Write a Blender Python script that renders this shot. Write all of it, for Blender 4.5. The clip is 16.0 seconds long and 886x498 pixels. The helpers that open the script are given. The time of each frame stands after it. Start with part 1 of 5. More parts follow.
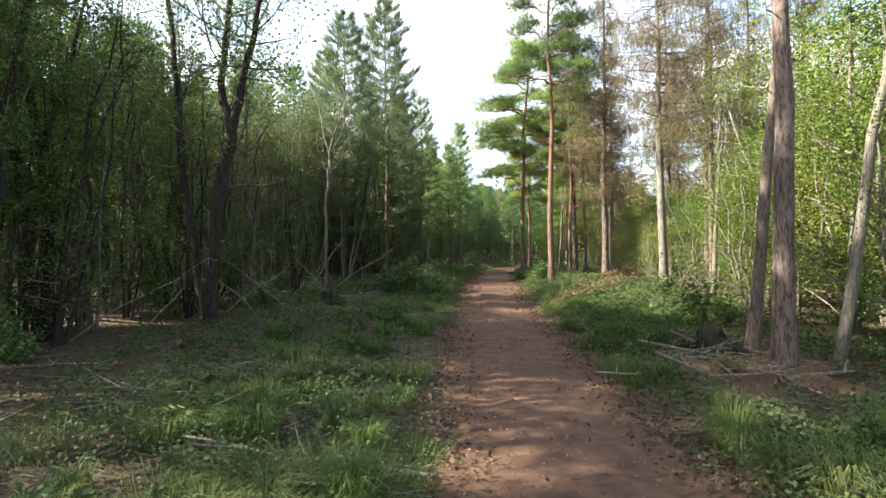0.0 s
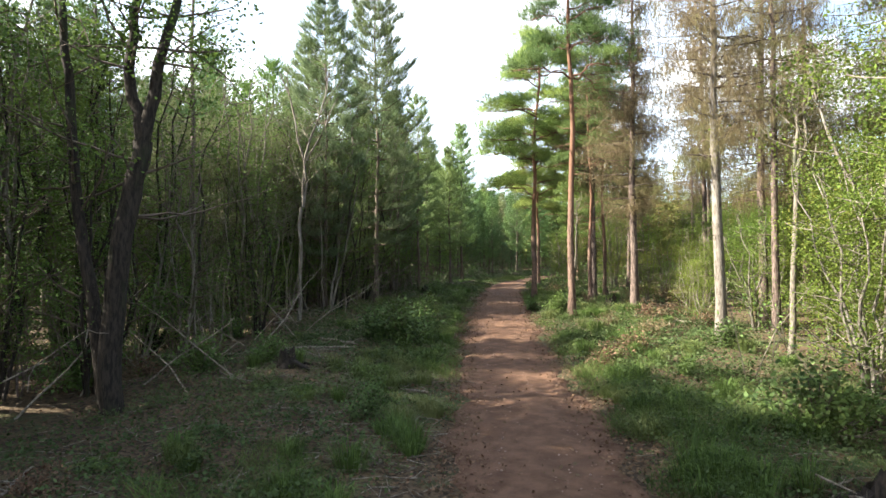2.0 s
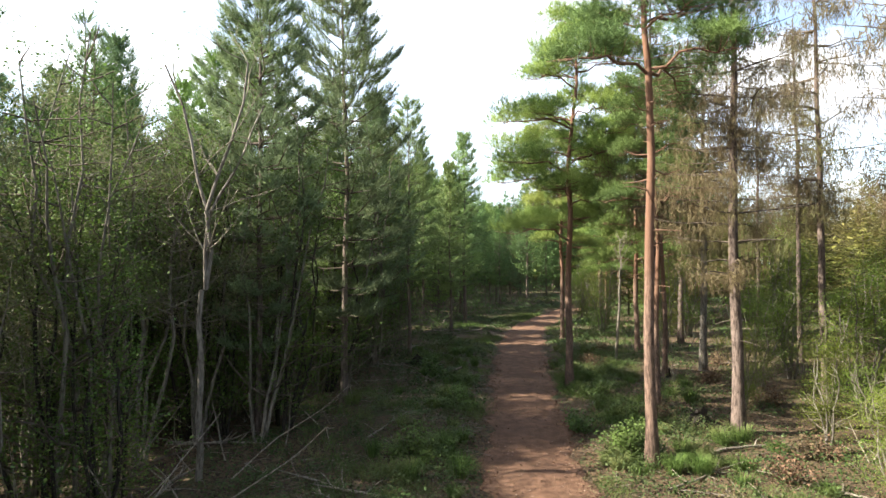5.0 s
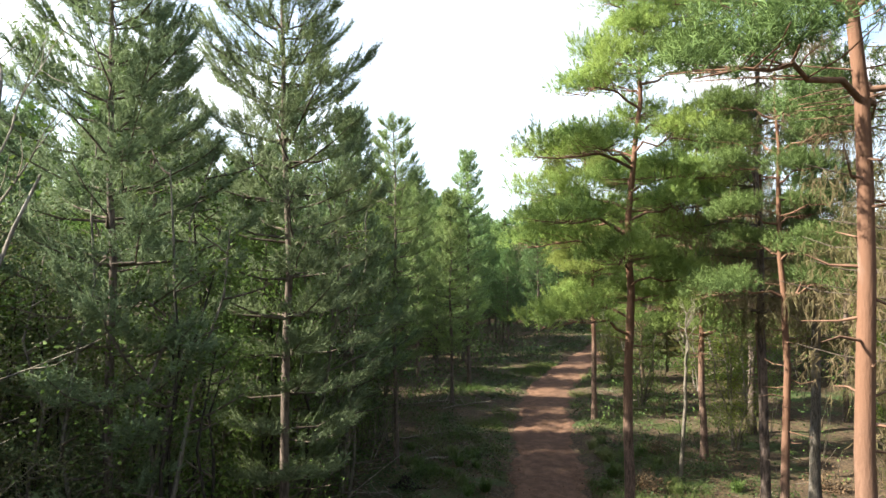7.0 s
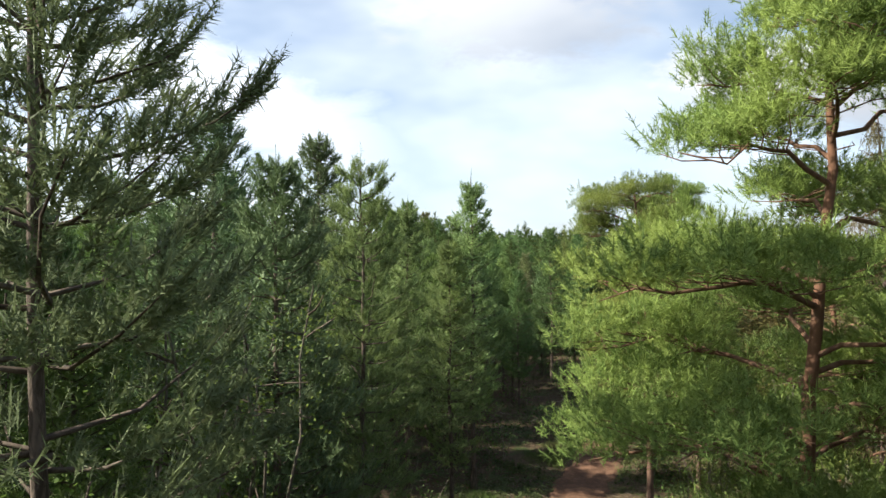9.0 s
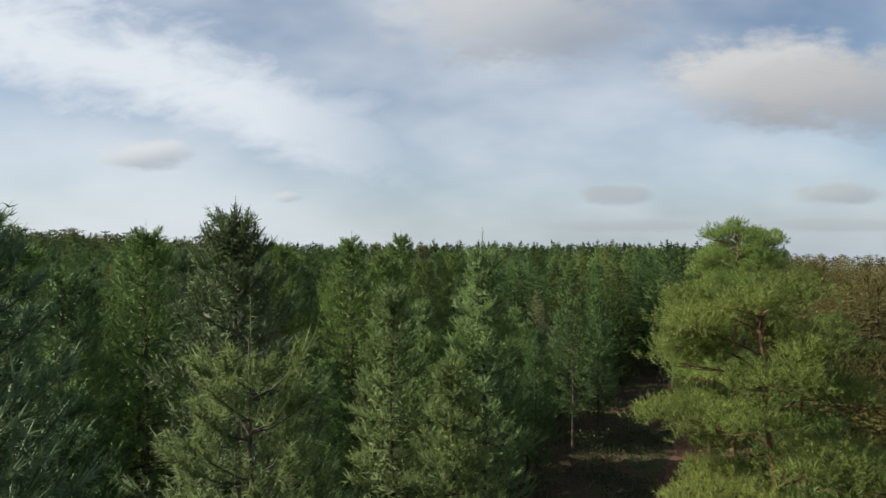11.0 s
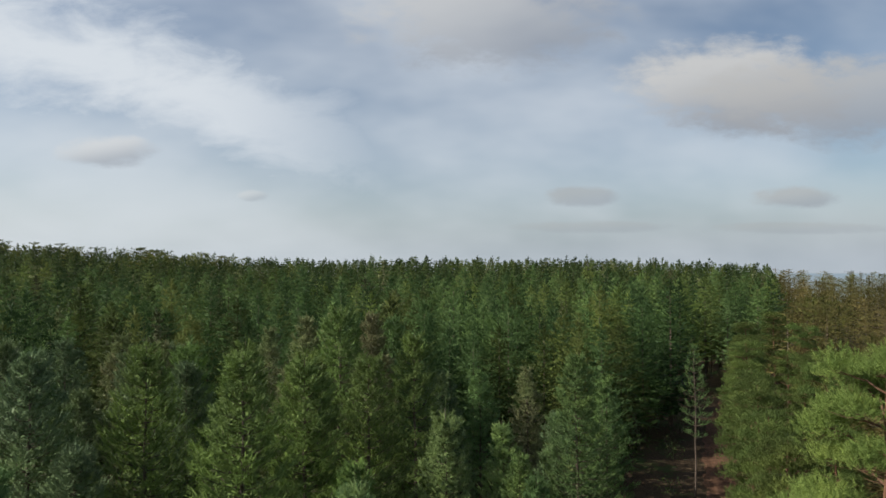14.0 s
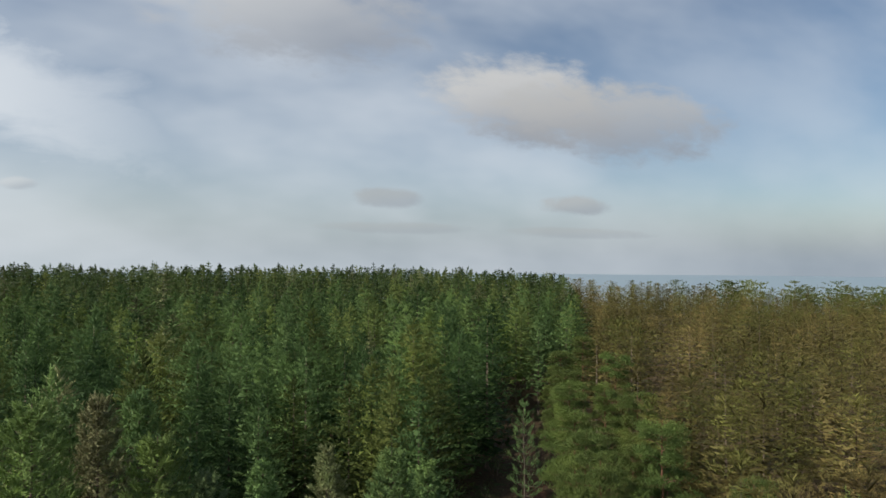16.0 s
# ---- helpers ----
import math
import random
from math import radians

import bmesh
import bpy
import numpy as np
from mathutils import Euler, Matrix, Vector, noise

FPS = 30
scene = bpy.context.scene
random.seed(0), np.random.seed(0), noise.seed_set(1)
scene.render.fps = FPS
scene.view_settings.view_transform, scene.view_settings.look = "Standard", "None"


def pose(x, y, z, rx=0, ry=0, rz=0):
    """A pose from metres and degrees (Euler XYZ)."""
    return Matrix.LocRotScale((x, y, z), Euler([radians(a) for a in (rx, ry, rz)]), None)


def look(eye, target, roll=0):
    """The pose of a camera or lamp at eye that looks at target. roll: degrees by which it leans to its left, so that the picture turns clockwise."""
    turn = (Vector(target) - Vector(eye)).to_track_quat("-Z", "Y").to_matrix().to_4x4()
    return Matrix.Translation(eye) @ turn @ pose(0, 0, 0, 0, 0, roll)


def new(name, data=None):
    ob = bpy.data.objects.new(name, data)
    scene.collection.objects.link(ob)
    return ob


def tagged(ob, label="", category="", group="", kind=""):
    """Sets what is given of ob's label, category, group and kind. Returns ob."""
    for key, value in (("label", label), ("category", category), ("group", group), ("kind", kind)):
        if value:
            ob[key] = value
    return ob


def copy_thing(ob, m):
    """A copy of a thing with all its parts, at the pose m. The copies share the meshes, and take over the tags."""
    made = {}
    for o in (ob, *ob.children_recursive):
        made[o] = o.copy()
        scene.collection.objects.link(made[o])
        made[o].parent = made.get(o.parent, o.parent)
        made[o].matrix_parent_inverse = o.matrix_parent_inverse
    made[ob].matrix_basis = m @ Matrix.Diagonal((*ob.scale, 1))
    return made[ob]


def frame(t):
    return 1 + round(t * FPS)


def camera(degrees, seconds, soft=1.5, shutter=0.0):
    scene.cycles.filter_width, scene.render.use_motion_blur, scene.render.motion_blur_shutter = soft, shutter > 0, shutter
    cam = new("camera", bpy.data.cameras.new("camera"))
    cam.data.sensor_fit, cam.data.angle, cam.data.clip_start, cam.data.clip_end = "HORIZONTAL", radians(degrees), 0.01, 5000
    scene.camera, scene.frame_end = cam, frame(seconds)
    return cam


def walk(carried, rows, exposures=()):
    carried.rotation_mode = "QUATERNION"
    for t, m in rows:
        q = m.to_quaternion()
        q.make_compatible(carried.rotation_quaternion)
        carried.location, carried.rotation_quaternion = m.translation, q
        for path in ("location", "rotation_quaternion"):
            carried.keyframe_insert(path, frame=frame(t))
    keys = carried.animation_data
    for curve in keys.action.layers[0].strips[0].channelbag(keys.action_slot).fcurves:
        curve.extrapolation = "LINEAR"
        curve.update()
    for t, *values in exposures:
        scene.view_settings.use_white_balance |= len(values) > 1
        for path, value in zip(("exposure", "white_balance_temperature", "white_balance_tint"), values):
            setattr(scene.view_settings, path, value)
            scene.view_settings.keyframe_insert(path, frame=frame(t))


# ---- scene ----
cam = camera(68.0, 16.0)
PATH = [
    (0.0, pose(0.000, 0.000, 2.360, 91.5, 0.30, 0.00)),
    (0.5, pose(0.024, 1.188, 2.620, 91.5, 0.30, 0.00)),
    (1.0, pose(0.024, 2.400, 2.868, 91.5, 0.30, 0.00)),
    (1.5, pose(0.048, 3.648, 3.190, 91.5, 0.30, 0.00)),
    (2.0, pose(0.048, 4.992, 3.527, 91.5, 0.30, 0.00)),
    (2.5, pose(0.048, 6.420, 3.880, 91.5, 0.30, 0.00)),
    (3.0, pose(0.060, 7.908, 4.318, 91.5, 0.30, 0.00)),
    (3.5, pose(0.096, 9.468, 4.735, 91.5, 0.30, 0.00)),
    (4.0, pose(0.108, 11.076, 5.154, 91.5, 0.30, 0.00)),
    (6.5, pose(0.162, 20.563, 8.132, 91.5, 0.30, 0.00)),
    (7.0, pose(0.187, 22.568, 8.836, 91.5, 0.30, 0.00)),
    (7.5, pose(0.236, 24.572, 9.565, 91.5, 0.30, 0.00)),
    (8.0, pose(0.273, 26.602, 10.234, 91.5, 0.30, 0.00)),
    (8.5, pose(0.298, 28.656, 11.002, 91.5, 0.30, 0.00)),
    (9.0, pose(0.322, 30.710, 11.745, 91.5, 0.30, 0.00)),
    (11.5, pose(0.370, 40.920, 15.499, 91.5, 0.30, 0.00)),
    (12.0, pose(0.430, 42.820, 16.151, 91.5, 0.20, -0.20)),
    (12.5, pose(0.490, 44.820, 16.825, 91.5, 0.20, -0.80)),
    (13.0, pose(0.590, 46.860, 17.500, 91.5, 0.20, -1.20)),
    (13.5, pose(0.710, 48.900, 18.155, 91.5, 0.10, -1.80)),
    (14.0, pose(0.850, 51.000, 18.772, 91.5, 0.10, -2.90)),
    (14.5, pose(1.050, 53.140, 19.409, 91.5, 0.00, -4.80)),
    (15.0, pose(1.350, 55.260, 19.987, 91.5, -0.10, -9.20)),
    (15.5, pose(1.830, 57.340, 20.523, 91.5, -0.20, -14.20)),
    (16.0, pose(2.490, 59.280, 21.035, 91.5, -0.30, -19.70)),
]
walk(cam, PATH, exposures=[(0.0, 2.4), (1.5, 2.48), (2.5, 2.45), (4.2, 2.25), (6.3, 2.15), (7.5, 2.05), (9.0, 1.25), (11.5, 0.35), (16.0, 0.25)])

# ---- world and sun ----
SUN_EL, SUN_AZ = 36.0, 263.0      # degrees; azimuth from +y towards +x
world = bpy.data.worlds.new("sky_world")
scene.world = world
world.use_nodes = True


def math_node(nt, op, a, b=None, c=None):
    n = nt.nodes.new("ShaderNodeMath")
    n.operation = op
    for i, v in enumerate((a, b, c)):
        if v is None:
            continue
        if isinstance(v, (int, float)):
            n.inputs[i].default_value = v
        else:
            nt.links.new(v, n.inputs[i])
    return n.outputs[0]


def mix_node(nt, fac, a, b, blend="MIX"):
    n = nt.nodes.new("ShaderNodeMix")
    n.data_type, n.blend_type = "RGBA", blend
    for i, v in ((0, fac), (6, a), (7, b)):
        if isinstance(v, (int, float)):
            n.inputs[i].default_value = v
        elif isinstance(v, tuple):
            n.inputs[i].default_value = (*v, 1.0)
        else:
            nt.links.new(v, n.inputs[i])
    return n.outputs[2]


def ramp_node(nt, fac, lo, hi):
    n = nt.nodes.new("ShaderNodeMapRange")
    n.interpolation_type = "SMOOTHSTEP"
    n.inputs[1].default_value, n.inputs[2].default_value = lo, hi
    nt.links.new(fac, n.inputs[0])
    return n.outputs[0]


def noise_node(nt, vector, scale, detail=4.0, rough=0.55, dist=0.0):
    n = nt.nodes.new("ShaderNodeTexNoise")
    n.inputs["Scale"].default_value, n.inputs["Detail"].default_value = scale, detail
    n.inputs["Roughness"].default_value, n.inputs["Distortion"].default_value = rough, dist
    if vector is not None:
        nt.links.new(vector, n.inputs["Vector"])
    return n.outputs[0]


def build_sky():
    nt = world.node_tree
    nt.nodes.clear()
    out = nt.nodes.new("ShaderNodeOutputWorld")
    bg = nt.nodes.new("ShaderNodeBackground")
    sky = nt.nodes.new("ShaderNodeTexSky")
    sky.sky_type, sky.sun_disc = "NISHITA", False
    sky.sun_elevation, sky.sun_rotation = radians(SUN_EL), radians(SUN_AZ)
    sky.air_density, sky.dust_density, sky.ozone_density = 1.0, 1.2, 1.5
    bg.inputs[1].default_value = 0.08
    tc = nt.nodes.new("ShaderNodeTexCoord").outputs["Generated"]
    sep = nt.nodes.new("ShaderNodeSeparateXYZ")
    nt.links.new(tc, sep.inputs[0])
    ay = math_node(nt, "MAXIMUM", math_node(nt, "ABSOLUTE", sep.outputs[1]), 0.08)
    u = math_node(nt, "DIVIDE", sep.outputs[0], ay)
    v = math_node(nt, "DIVIDE", math_node(nt, "MAXIMUM", sep.outputs[2], 0.0), ay)
    comb = nt.nodes.new("ShaderNodeCombineXYZ")
    nt.links.new(u, comb.inputs[0])
    nt.links.new(math_node(nt, "MULTIPLY", v, 2.2), comb.inputs[1])
    plane = comb.outputs[0]
    fine = noise_node(nt, plane, 7.0, 7.0, 0.6, 0.3)
    heap = noise_node(nt, plane, 16.0, 5.0, 0.6, 0.2)
    broad = noise_node(nt, plane, 2.0, 4.0, 0.5)
    # high veil and a streaked band of cirrus
    band = math_node(nt, "ADD", math_node(nt, "MULTIPLY", u, 0.32), v)
    band = math_node(nt, "ABSOLUTE", math_node(nt, "SUBTRACT", band, 0.155))
    band = math_node(nt, "SUBTRACT", math_node(nt, "MULTIPLY", fine, 0.22), band)
    side = ramp_node(nt, u, 0.15, -0.35)
    cirrus = math_node(nt, "MULTIPLY", ramp_node(nt, band, -0.05, 0.11), side)
    veil = math_node(nt, "MULTIPLY", ramp_node(nt, broad, 0.22, 0.72), math_node(nt, "ADD", math_node(nt, "MULTIPLY", ramp_node(nt, v, 1.3, 0.45), 0.34), 0.38))
    veil = math_node(nt, "MULTIPLY", veil, math_node(nt, "ADD", math_node(nt, "MULTIPLY", ramp_node(nt, u, 0.95, 0.25), 0.55), 0.45))
    cloud = math_node(nt, "MAXIMUM", math_node(nt, "MULTIPLY", cirrus, 0.95), veil)
    low = math_node(nt, "MULTIPLY", ramp_node(nt, v, 0.16, 0.0), 0.88)
    clear = mix_node(nt, low, sky.outputs[0], mix_node(nt, ramp_node(nt, u, -0.7, 0.9), (5.0, 5.8, 6.3), (2.9, 3.55, 4.3)))
    base_col = mix_node(nt, cloud, clear, (7.3, 7.8, 8.3))
    # single cumulus heaps: centre u, v, half width, half height
    for cu, cv, su, sv, dens, top in ((0.515, 0.28, 0.18, 0.075, 0.9, 0.86), (0.70, 0.262, 0.24, 0.07, 0.75, 0.7), (-0.45, 0.172, 0.07, 0.024, 0.6, 1.0), (0.12, 0.385, 0.2, 0.085, 0.65, 0.85),
                                 (0.61, 0.107, 0.07, 0.018, 0.6, 0.62), (0.265, 0.107, 0.055, 0.016, 0.5, 0.55), (-0.235, 0.107, 0.022, 0.009, 0.35, 1.0),
                                 (0.28, 0.06, 0.12, 0.010, 0.3, 0.55), (0.62, 0.06, 0.14, 0.010, 0.3, 0.55)):
        du = math_node(nt, "DIVIDE", math_node(nt, "SUBTRACT", u, cu), su)
        dv = math_node(nt, "DIVIDE", math_node(nt, "SUBTRACT", v, cv), sv)
        r2 = math_node(nt, "ADD", math_node(nt, "MULTIPLY", du, du), math_node(nt, "MULTIPLY", dv, dv))
        body = math_node(nt, "SUBTRACT", math_node(nt, "MULTIPLY", math_node(nt, "ADD", math_node(nt, "MULTIPLY", fine, 0.6), math_node(nt, "MULTIPLY", heap, 0.6)), 2.9), math_node(nt, "ADD", r2, 0.35))
        mask = math_node(nt, "MULTIPLY", ramp_node(nt, body, 0.0, 1.15), dens)
        lit = ramp_node(nt, math_node(nt, "SUBTRACT", dv, math_node(nt, "MULTIPLY", du, 0.5)), -0.9, 0.7)
        col = mix_node(nt, lit, (3.2, 3.45, 3.9), (7.3 * top, 7.3 * top, 7.2 * top))
        base_col = mix_node(nt, mask, base_col, col)
    nt.links.new(base_col, bg.inputs[0])
    nt.links.new(bg.outputs[0], out.inputs[0])


build_sky()
sun_data = bpy.data.lights.new("sun", "SUN")
sun_data.energy, sun_data.angle, sun_data.color = 5.0, radians(0.6), (1.0, 0.95, 0.82)
sun = new("sun", sun_data)
_a, _e = radians(SUN_AZ), radians(SUN_EL)
sun.matrix_world = look((60 * math.sin(_a) * math.cos(_e), 60 * math.cos(_a) * math.cos(_e), 60 * math.sin(_e)), (0, 0, 0))

# ---- materials ----
def material(name):
    m = bpy.data.materials.new(name)
    m.use_nodes = True
    nt = m.node_tree
    b = nt.nodes["Principled BSDF"]
    b.inputs["Specular IOR Level"].default_value = 0.2
    return m, nt, b


def coords(nt, scale=(1, 1, 1)):
    tc = nt.nodes.new("ShaderNodeTexCoord")
    mp = nt.nodes.new("ShaderNodeMapping")
    mp.inputs["Scale"].default_value = scale
    nt.links.new(tc.outputs["Object"], mp.inputs["Vector"])
    return mp.outputs[0]


def world_place(nt):
    return nt.nodes.new("ShaderNodeNewGeometry").outputs["Position"]


def bump(nt, b, height, strength, distance):
    n = nt.nodes.new("ShaderNodeBump")
    n.inputs["Strength"].default_value, n.inputs["Distance"].default_value = strength, distance
    nt.links.new(height, n.inputs["Height"])
    nt.links.new(n.outputs[0], b.inputs["Normal"])


def foliage(name, dark, light, accent, through_fac=0.16, patch=0.35, rough=0.55, tone=False):
    """Leaves or needles: colour varies tree by tree, patch by patch and leaf by leaf; light shines through."""
    m, nt, b = material(name)
    isl = nt.nodes.new("ShaderNodeNewGeometry").outputs["Random Per Island"]
    rnd = nt.nodes.new("ShaderNodeObjectInfo").outputs["Random"]
    pos = world_place(nt)
    patchy = noise_node(nt, pos, patch, 2.0)
    small = noise_node(nt, pos, 1.4, 2.0)
    col = mix_node(nt, isl, dark, light)
    col = mix_node(nt, ramp_node(nt, patchy, 0.42, 0.72), col, accent)
    hsv = nt.nodes.new("ShaderNodeHueSaturation")
    nt.links.new(col, hsv.inputs["Color"])
    nt.links.new(math_node(nt, "ADD", math_node(nt, "MULTIPLY", rnd, 0.024), 0.478), hsv.inputs["Hue"])
    nt.links.new(math_node(nt, "ADD", math_node(nt, "MULTIPLY", small, 0.7), math_node(nt, "ADD", math_node(nt, "MULTIPLY", rnd, 0.30), 0.52)), hsv.inputs["Value"])
    col = hsv.outputs[0]
    if tone:
        at = nt.nodes.new("ShaderNodeAttribute")
        at.attribute_name = "tone"
        own = nt.nodes.new("ShaderNodeHueSaturation")
        nt.links.new(math_node(nt, "ADD", math_node(nt, "MULTIPLY", at.outputs["Fac"], 1.0), 0.5), own.inputs["Value"])
        nt.links.new(math_node(nt, "ADD", math_node(nt, "MULTIPLY", at.outputs["Fac"], -0.03), 0.508), own.inputs["Hue"])
        nt.links.new(col, own.inputs["Color"])
        col = own.outputs[0]
    nt.links.new(col, b.inputs["Base Color"])
    b.inputs["Roughness"].default_value = rough
    b.inputs["Specular IOR Level"].default_value = 0.1
    tr = nt.nodes.new("ShaderNodeBsdfTranslucent")
    nt.links.new(col, tr.inputs[0])
    mx = nt.nodes.new("ShaderNodeMixShader")
    mx.inputs[0].default_value = through_fac
    nt.links.new(b.outputs[0], mx.inputs[1])
    nt.links.new(tr.outputs[0], mx.inputs[2])
    nt.links.new(mx.outputs[0], nt.nodes["Material Output"].inputs[0])
    return m


def bark(name, dark, light, blotch, blotch_lo=0.55, upper=None, upper_from=3.0):
    m, nt, b = material(name)
    v = coords(nt, (1, 1, 0.22))
    plates = noise_node(nt, v, 22.0, 5.0, 0.65, 0.6)
    fine = noise_node(nt, coords(nt), 70.0, 3.0)
    big = noise_node(nt, coords(nt, (1, 1, 0.5)), 2.6, 4.0)
    col = mix_node(nt, ramp_node(nt, plates, 0.36, 0.62), dark, light)
    if upper:
        sep = nt.nodes.new("ShaderNodeSeparateXYZ")
        nt.links.new(coords(nt), sep.inputs[0])
        col = mix_node(nt, ramp_node(nt, math_node(nt, "ADD", sep.outputs[2], math_node(nt, "MULTIPLY", big, 2.0)), upper_from, upper_from + 3.0), col, upper)
    col = mix_node(nt, ramp_node(nt, big, blotch_lo, blotch_lo + 0.18), col, blotch)
    col = mix_node(nt, math_node(nt, "MULTIPLY", fine, 0.35), col, dark)
    nt.links.new(col, b.inputs["Base Color"])
    b.inputs["Roughness"].default_value = 0.9
    bump(nt, b, math_node(nt, "ADD", plates, math_node(nt, "MULTIPLY", fine, 0.3)), 0.7, 0.02)
    return m


def ground_material():
    m, nt, b = material("forest_floor")
    pos = world_place(nt)
    big, mid = noise_node(nt, pos, 0.28, 4.0), noise_node(nt, pos, 1.7, 5.0, 0.6)
    fine = noise_node(nt, pos, 14.0, 5.0, 0.7)
    vor = nt.nodes.new("ShaderNodeTexVoronoi")
    vor.inputs["Scale"].default_value = 17.0
    nt.links.new(pos, vor.inputs["Vector"])
    shade = nt.nodes.new("ShaderNodeSeparateColor")
    nt.links.new(vor.outputs["Color"], shade.inputs[0])
    leafy = mix_node(nt, shade.outputs[0], (0.028, 0.019, 0.012), (0.15, 0.10, 0.056))
    soil = mix_node(nt, math_node(nt, "MULTIPLY", fine, 0.6), leafy, (0.045, 0.032, 0.021))
    moss = mix_node(nt, fine, (0.028, 0.045, 0.014), (0.07, 0.10, 0.03))
    cover = math_node(nt, "ADD", math_node(nt, "MULTIPLY", big, 0.6), math_node(nt, "MULTIPLY", mid, 0.45))
    col = mix_node(nt, ramp_node(nt, cover, 0.54, 0.68), soil, moss)
    nt.links.new(col, b.inputs["Base Color"])
    b.inputs["Roughness"].default_value = 0.95
    bump(nt, b, math_node(nt, "ADD", fine, math_node(nt, "MULTIPLY", vor.outputs["Distance"], 0.6)), 0.8, 0.04)
    return m


def track_material():
    m, nt, b = material("red_earth")
    pos = world_place(nt)
    big, mid = noise_node(nt, pos, 0.5, 4.0), noise_node(nt, pos, 3.0, 5.0, 0.6)
    fine = noise_node(nt, pos, 30.0, 5.0, 0.7)
    col = mix_node(nt, ramp_node(nt, mid, 0.3, 0.7), (0.088, 0.046, 0.027), (0.17, 0.093, 0.057))
    col = mix_node(nt, ramp_node(nt, big, 0.5, 0.75), col, (0.10, 0.055, 0.035))
    col = mix_node(nt, math_node(nt, "MULTIPLY", ramp_node(nt, fine, 0.5, 0.75), 0.5), col, (0.07, 0.038, 0.024))
    nt.links.new(col, b.inputs["Base Color"])
    b.inputs["Roughness"].default_value = 0.92
    bump(nt, b, math_node(nt, "ADD", fine, math_node(nt, "MULTIPLY", mid, 1.2)), 0.7, 0.03)
    return m


def plain_rough(name, a, c, scale, rough=0.9):
    m, nt, b = material(name)
    pos = world_place(nt)
    col = mix_node(nt, ramp_node(nt, noise_node(nt, pos, scale, 5.0, 0.65), 0.3, 0.7), a, c)
    nt.links.new(col, b.inputs["Base Color"])
    b.inputs["Roughness"].default_value = rough
    return m


M_STONE = plain_rough("stone", (0.16, 0.09, 0.06), (0.32, 0.24, 0.19), 20.0)
M_GROUND, M_TRACK = ground_material(), track_material()
M_PINE_BARK = bark("pine_bark", (0.045, 0.032, 0.026), (0.175, 0.128, 0.105), (0.245, 0.195, 0.17))
M_SCOTS_BARK = bark("scots_bark", (0.07, 0.045, 0.034), (0.21, 0.135, 0.10), (0.24, 0.165, 0.13), 0.6, (0.165, 0.085, 0.052), 3.5)
M_PALE_BARK = bark("pale_bark", (0.085, 0.07, 0.055), (0.22, 0.19, 0.16), (0.27, 0.245, 0.21), 0.52)
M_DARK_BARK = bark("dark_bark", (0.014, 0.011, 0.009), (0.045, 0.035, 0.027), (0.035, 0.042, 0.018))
M_CONIFER_BARK = bark("conifer_bark", (0.06, 0.045, 0.036), (0.17, 0.13, 0.105), (0.12, 0.12, 0.08))
M_GREY_BARK = bark("grey_bark", (0.075, 0.064, 0.05), (0.2, 0.17, 0.135), (0.15, 0.15, 0.105))
M_DEADWOOD = bark("dead_wood", (0.09, 0.07, 0.052), (0.28, 0.235, 0.185), (0.2, 0.19, 0.14))
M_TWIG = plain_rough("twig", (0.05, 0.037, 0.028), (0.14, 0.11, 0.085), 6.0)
M_SCOTS_LIMB = plain_rough("scots_limb_bark", (0.10, 0.055, 0.035), (0.21, 0.12, 0.08), 8.0)
M_PALE_TWIG = plain_rough("pale_twig", (0.09, 0.075, 0.055), (0.24, 0.21, 0.16), 5.0)
M_NEEDLE = foliage("conifer_needles", (0.069, 0.132, 0.047), (0.121, 0.208, 0.076), (0.145, 0.230, 0.066))
M_NEEDLE_FAR = foliage("wood_needles", (0.055, 0.102, 0.037), (0.064, 0.116, 0.041), (0.089, 0.155, 0.047), 0.3, 0.2, tone=True)
M_NEEDLE_FAR_B = foliage("wood_yellow_needles", (0.080, 0.118, 0.035), (0.091, 0.130, 0.039), (0.103, 0.158, 0.039), 0.3, 0.2, tone=True)
M_NEEDLE_FAR_C = foliage("wood_brown_needles", (0.084, 0.098, 0.045), (0.170, 0.190, 0.091), (0.125, 0.164, 0.064), 0.08, 0.2, tone=True)
M_NEEDLE_B = foliage("yellowish_needles", (0.094, 0.150, 0.043), (0.157, 0.237, 0.073), (0.148, 0.237, 0.052))
M_NEEDLE_C = foliage("browning_needles", (0.096, 0.104, 0.047), (0.250, 0.255, 0.129), (0.163, 0.206, 0.083))
M_NEEDLE_DARK = foliage("dark_blue_needles", (0.082, 0.129, 0.064), (0.160, 0.222, 0.108), (0.144, 0.209, 0.086))
M_NEEDLE_FINE = foliage("grey_green_needles", (0.085, 0.115, 0.06), (0.165, 0.21, 0.105), (0.15, 0.195, 0.085), 0.3)
# sunlight on the central pines is put into this paler, more translucent green
M_NEEDLE_SUNLIT = foliage("sunlit_green_needles", (0.121, 0.190, 0.073), (0.209, 0.297, 0.115), (0.201, 0.288, 0.092), 0.38)
M_SCOTS = foliage("scots_needles", (0.100, 0.160, 0.045), (0.244, 0.320, 0.089), (0.256, 0.317, 0.085), 0.4)
M_SCOTS_FAR = foliage("dark_scots_needles", (0.058, 0.099, 0.030), (0.134, 0.189, 0.056), (0.138, 0.192, 0.050), 0.3)
M_SCOTS_NEAR = foliage("grey_green_scots_needles", (0.065, 0.11, 0.04), (0.13, 0.19, 0.065), (0.13, 0.185, 0.055), 0.26)
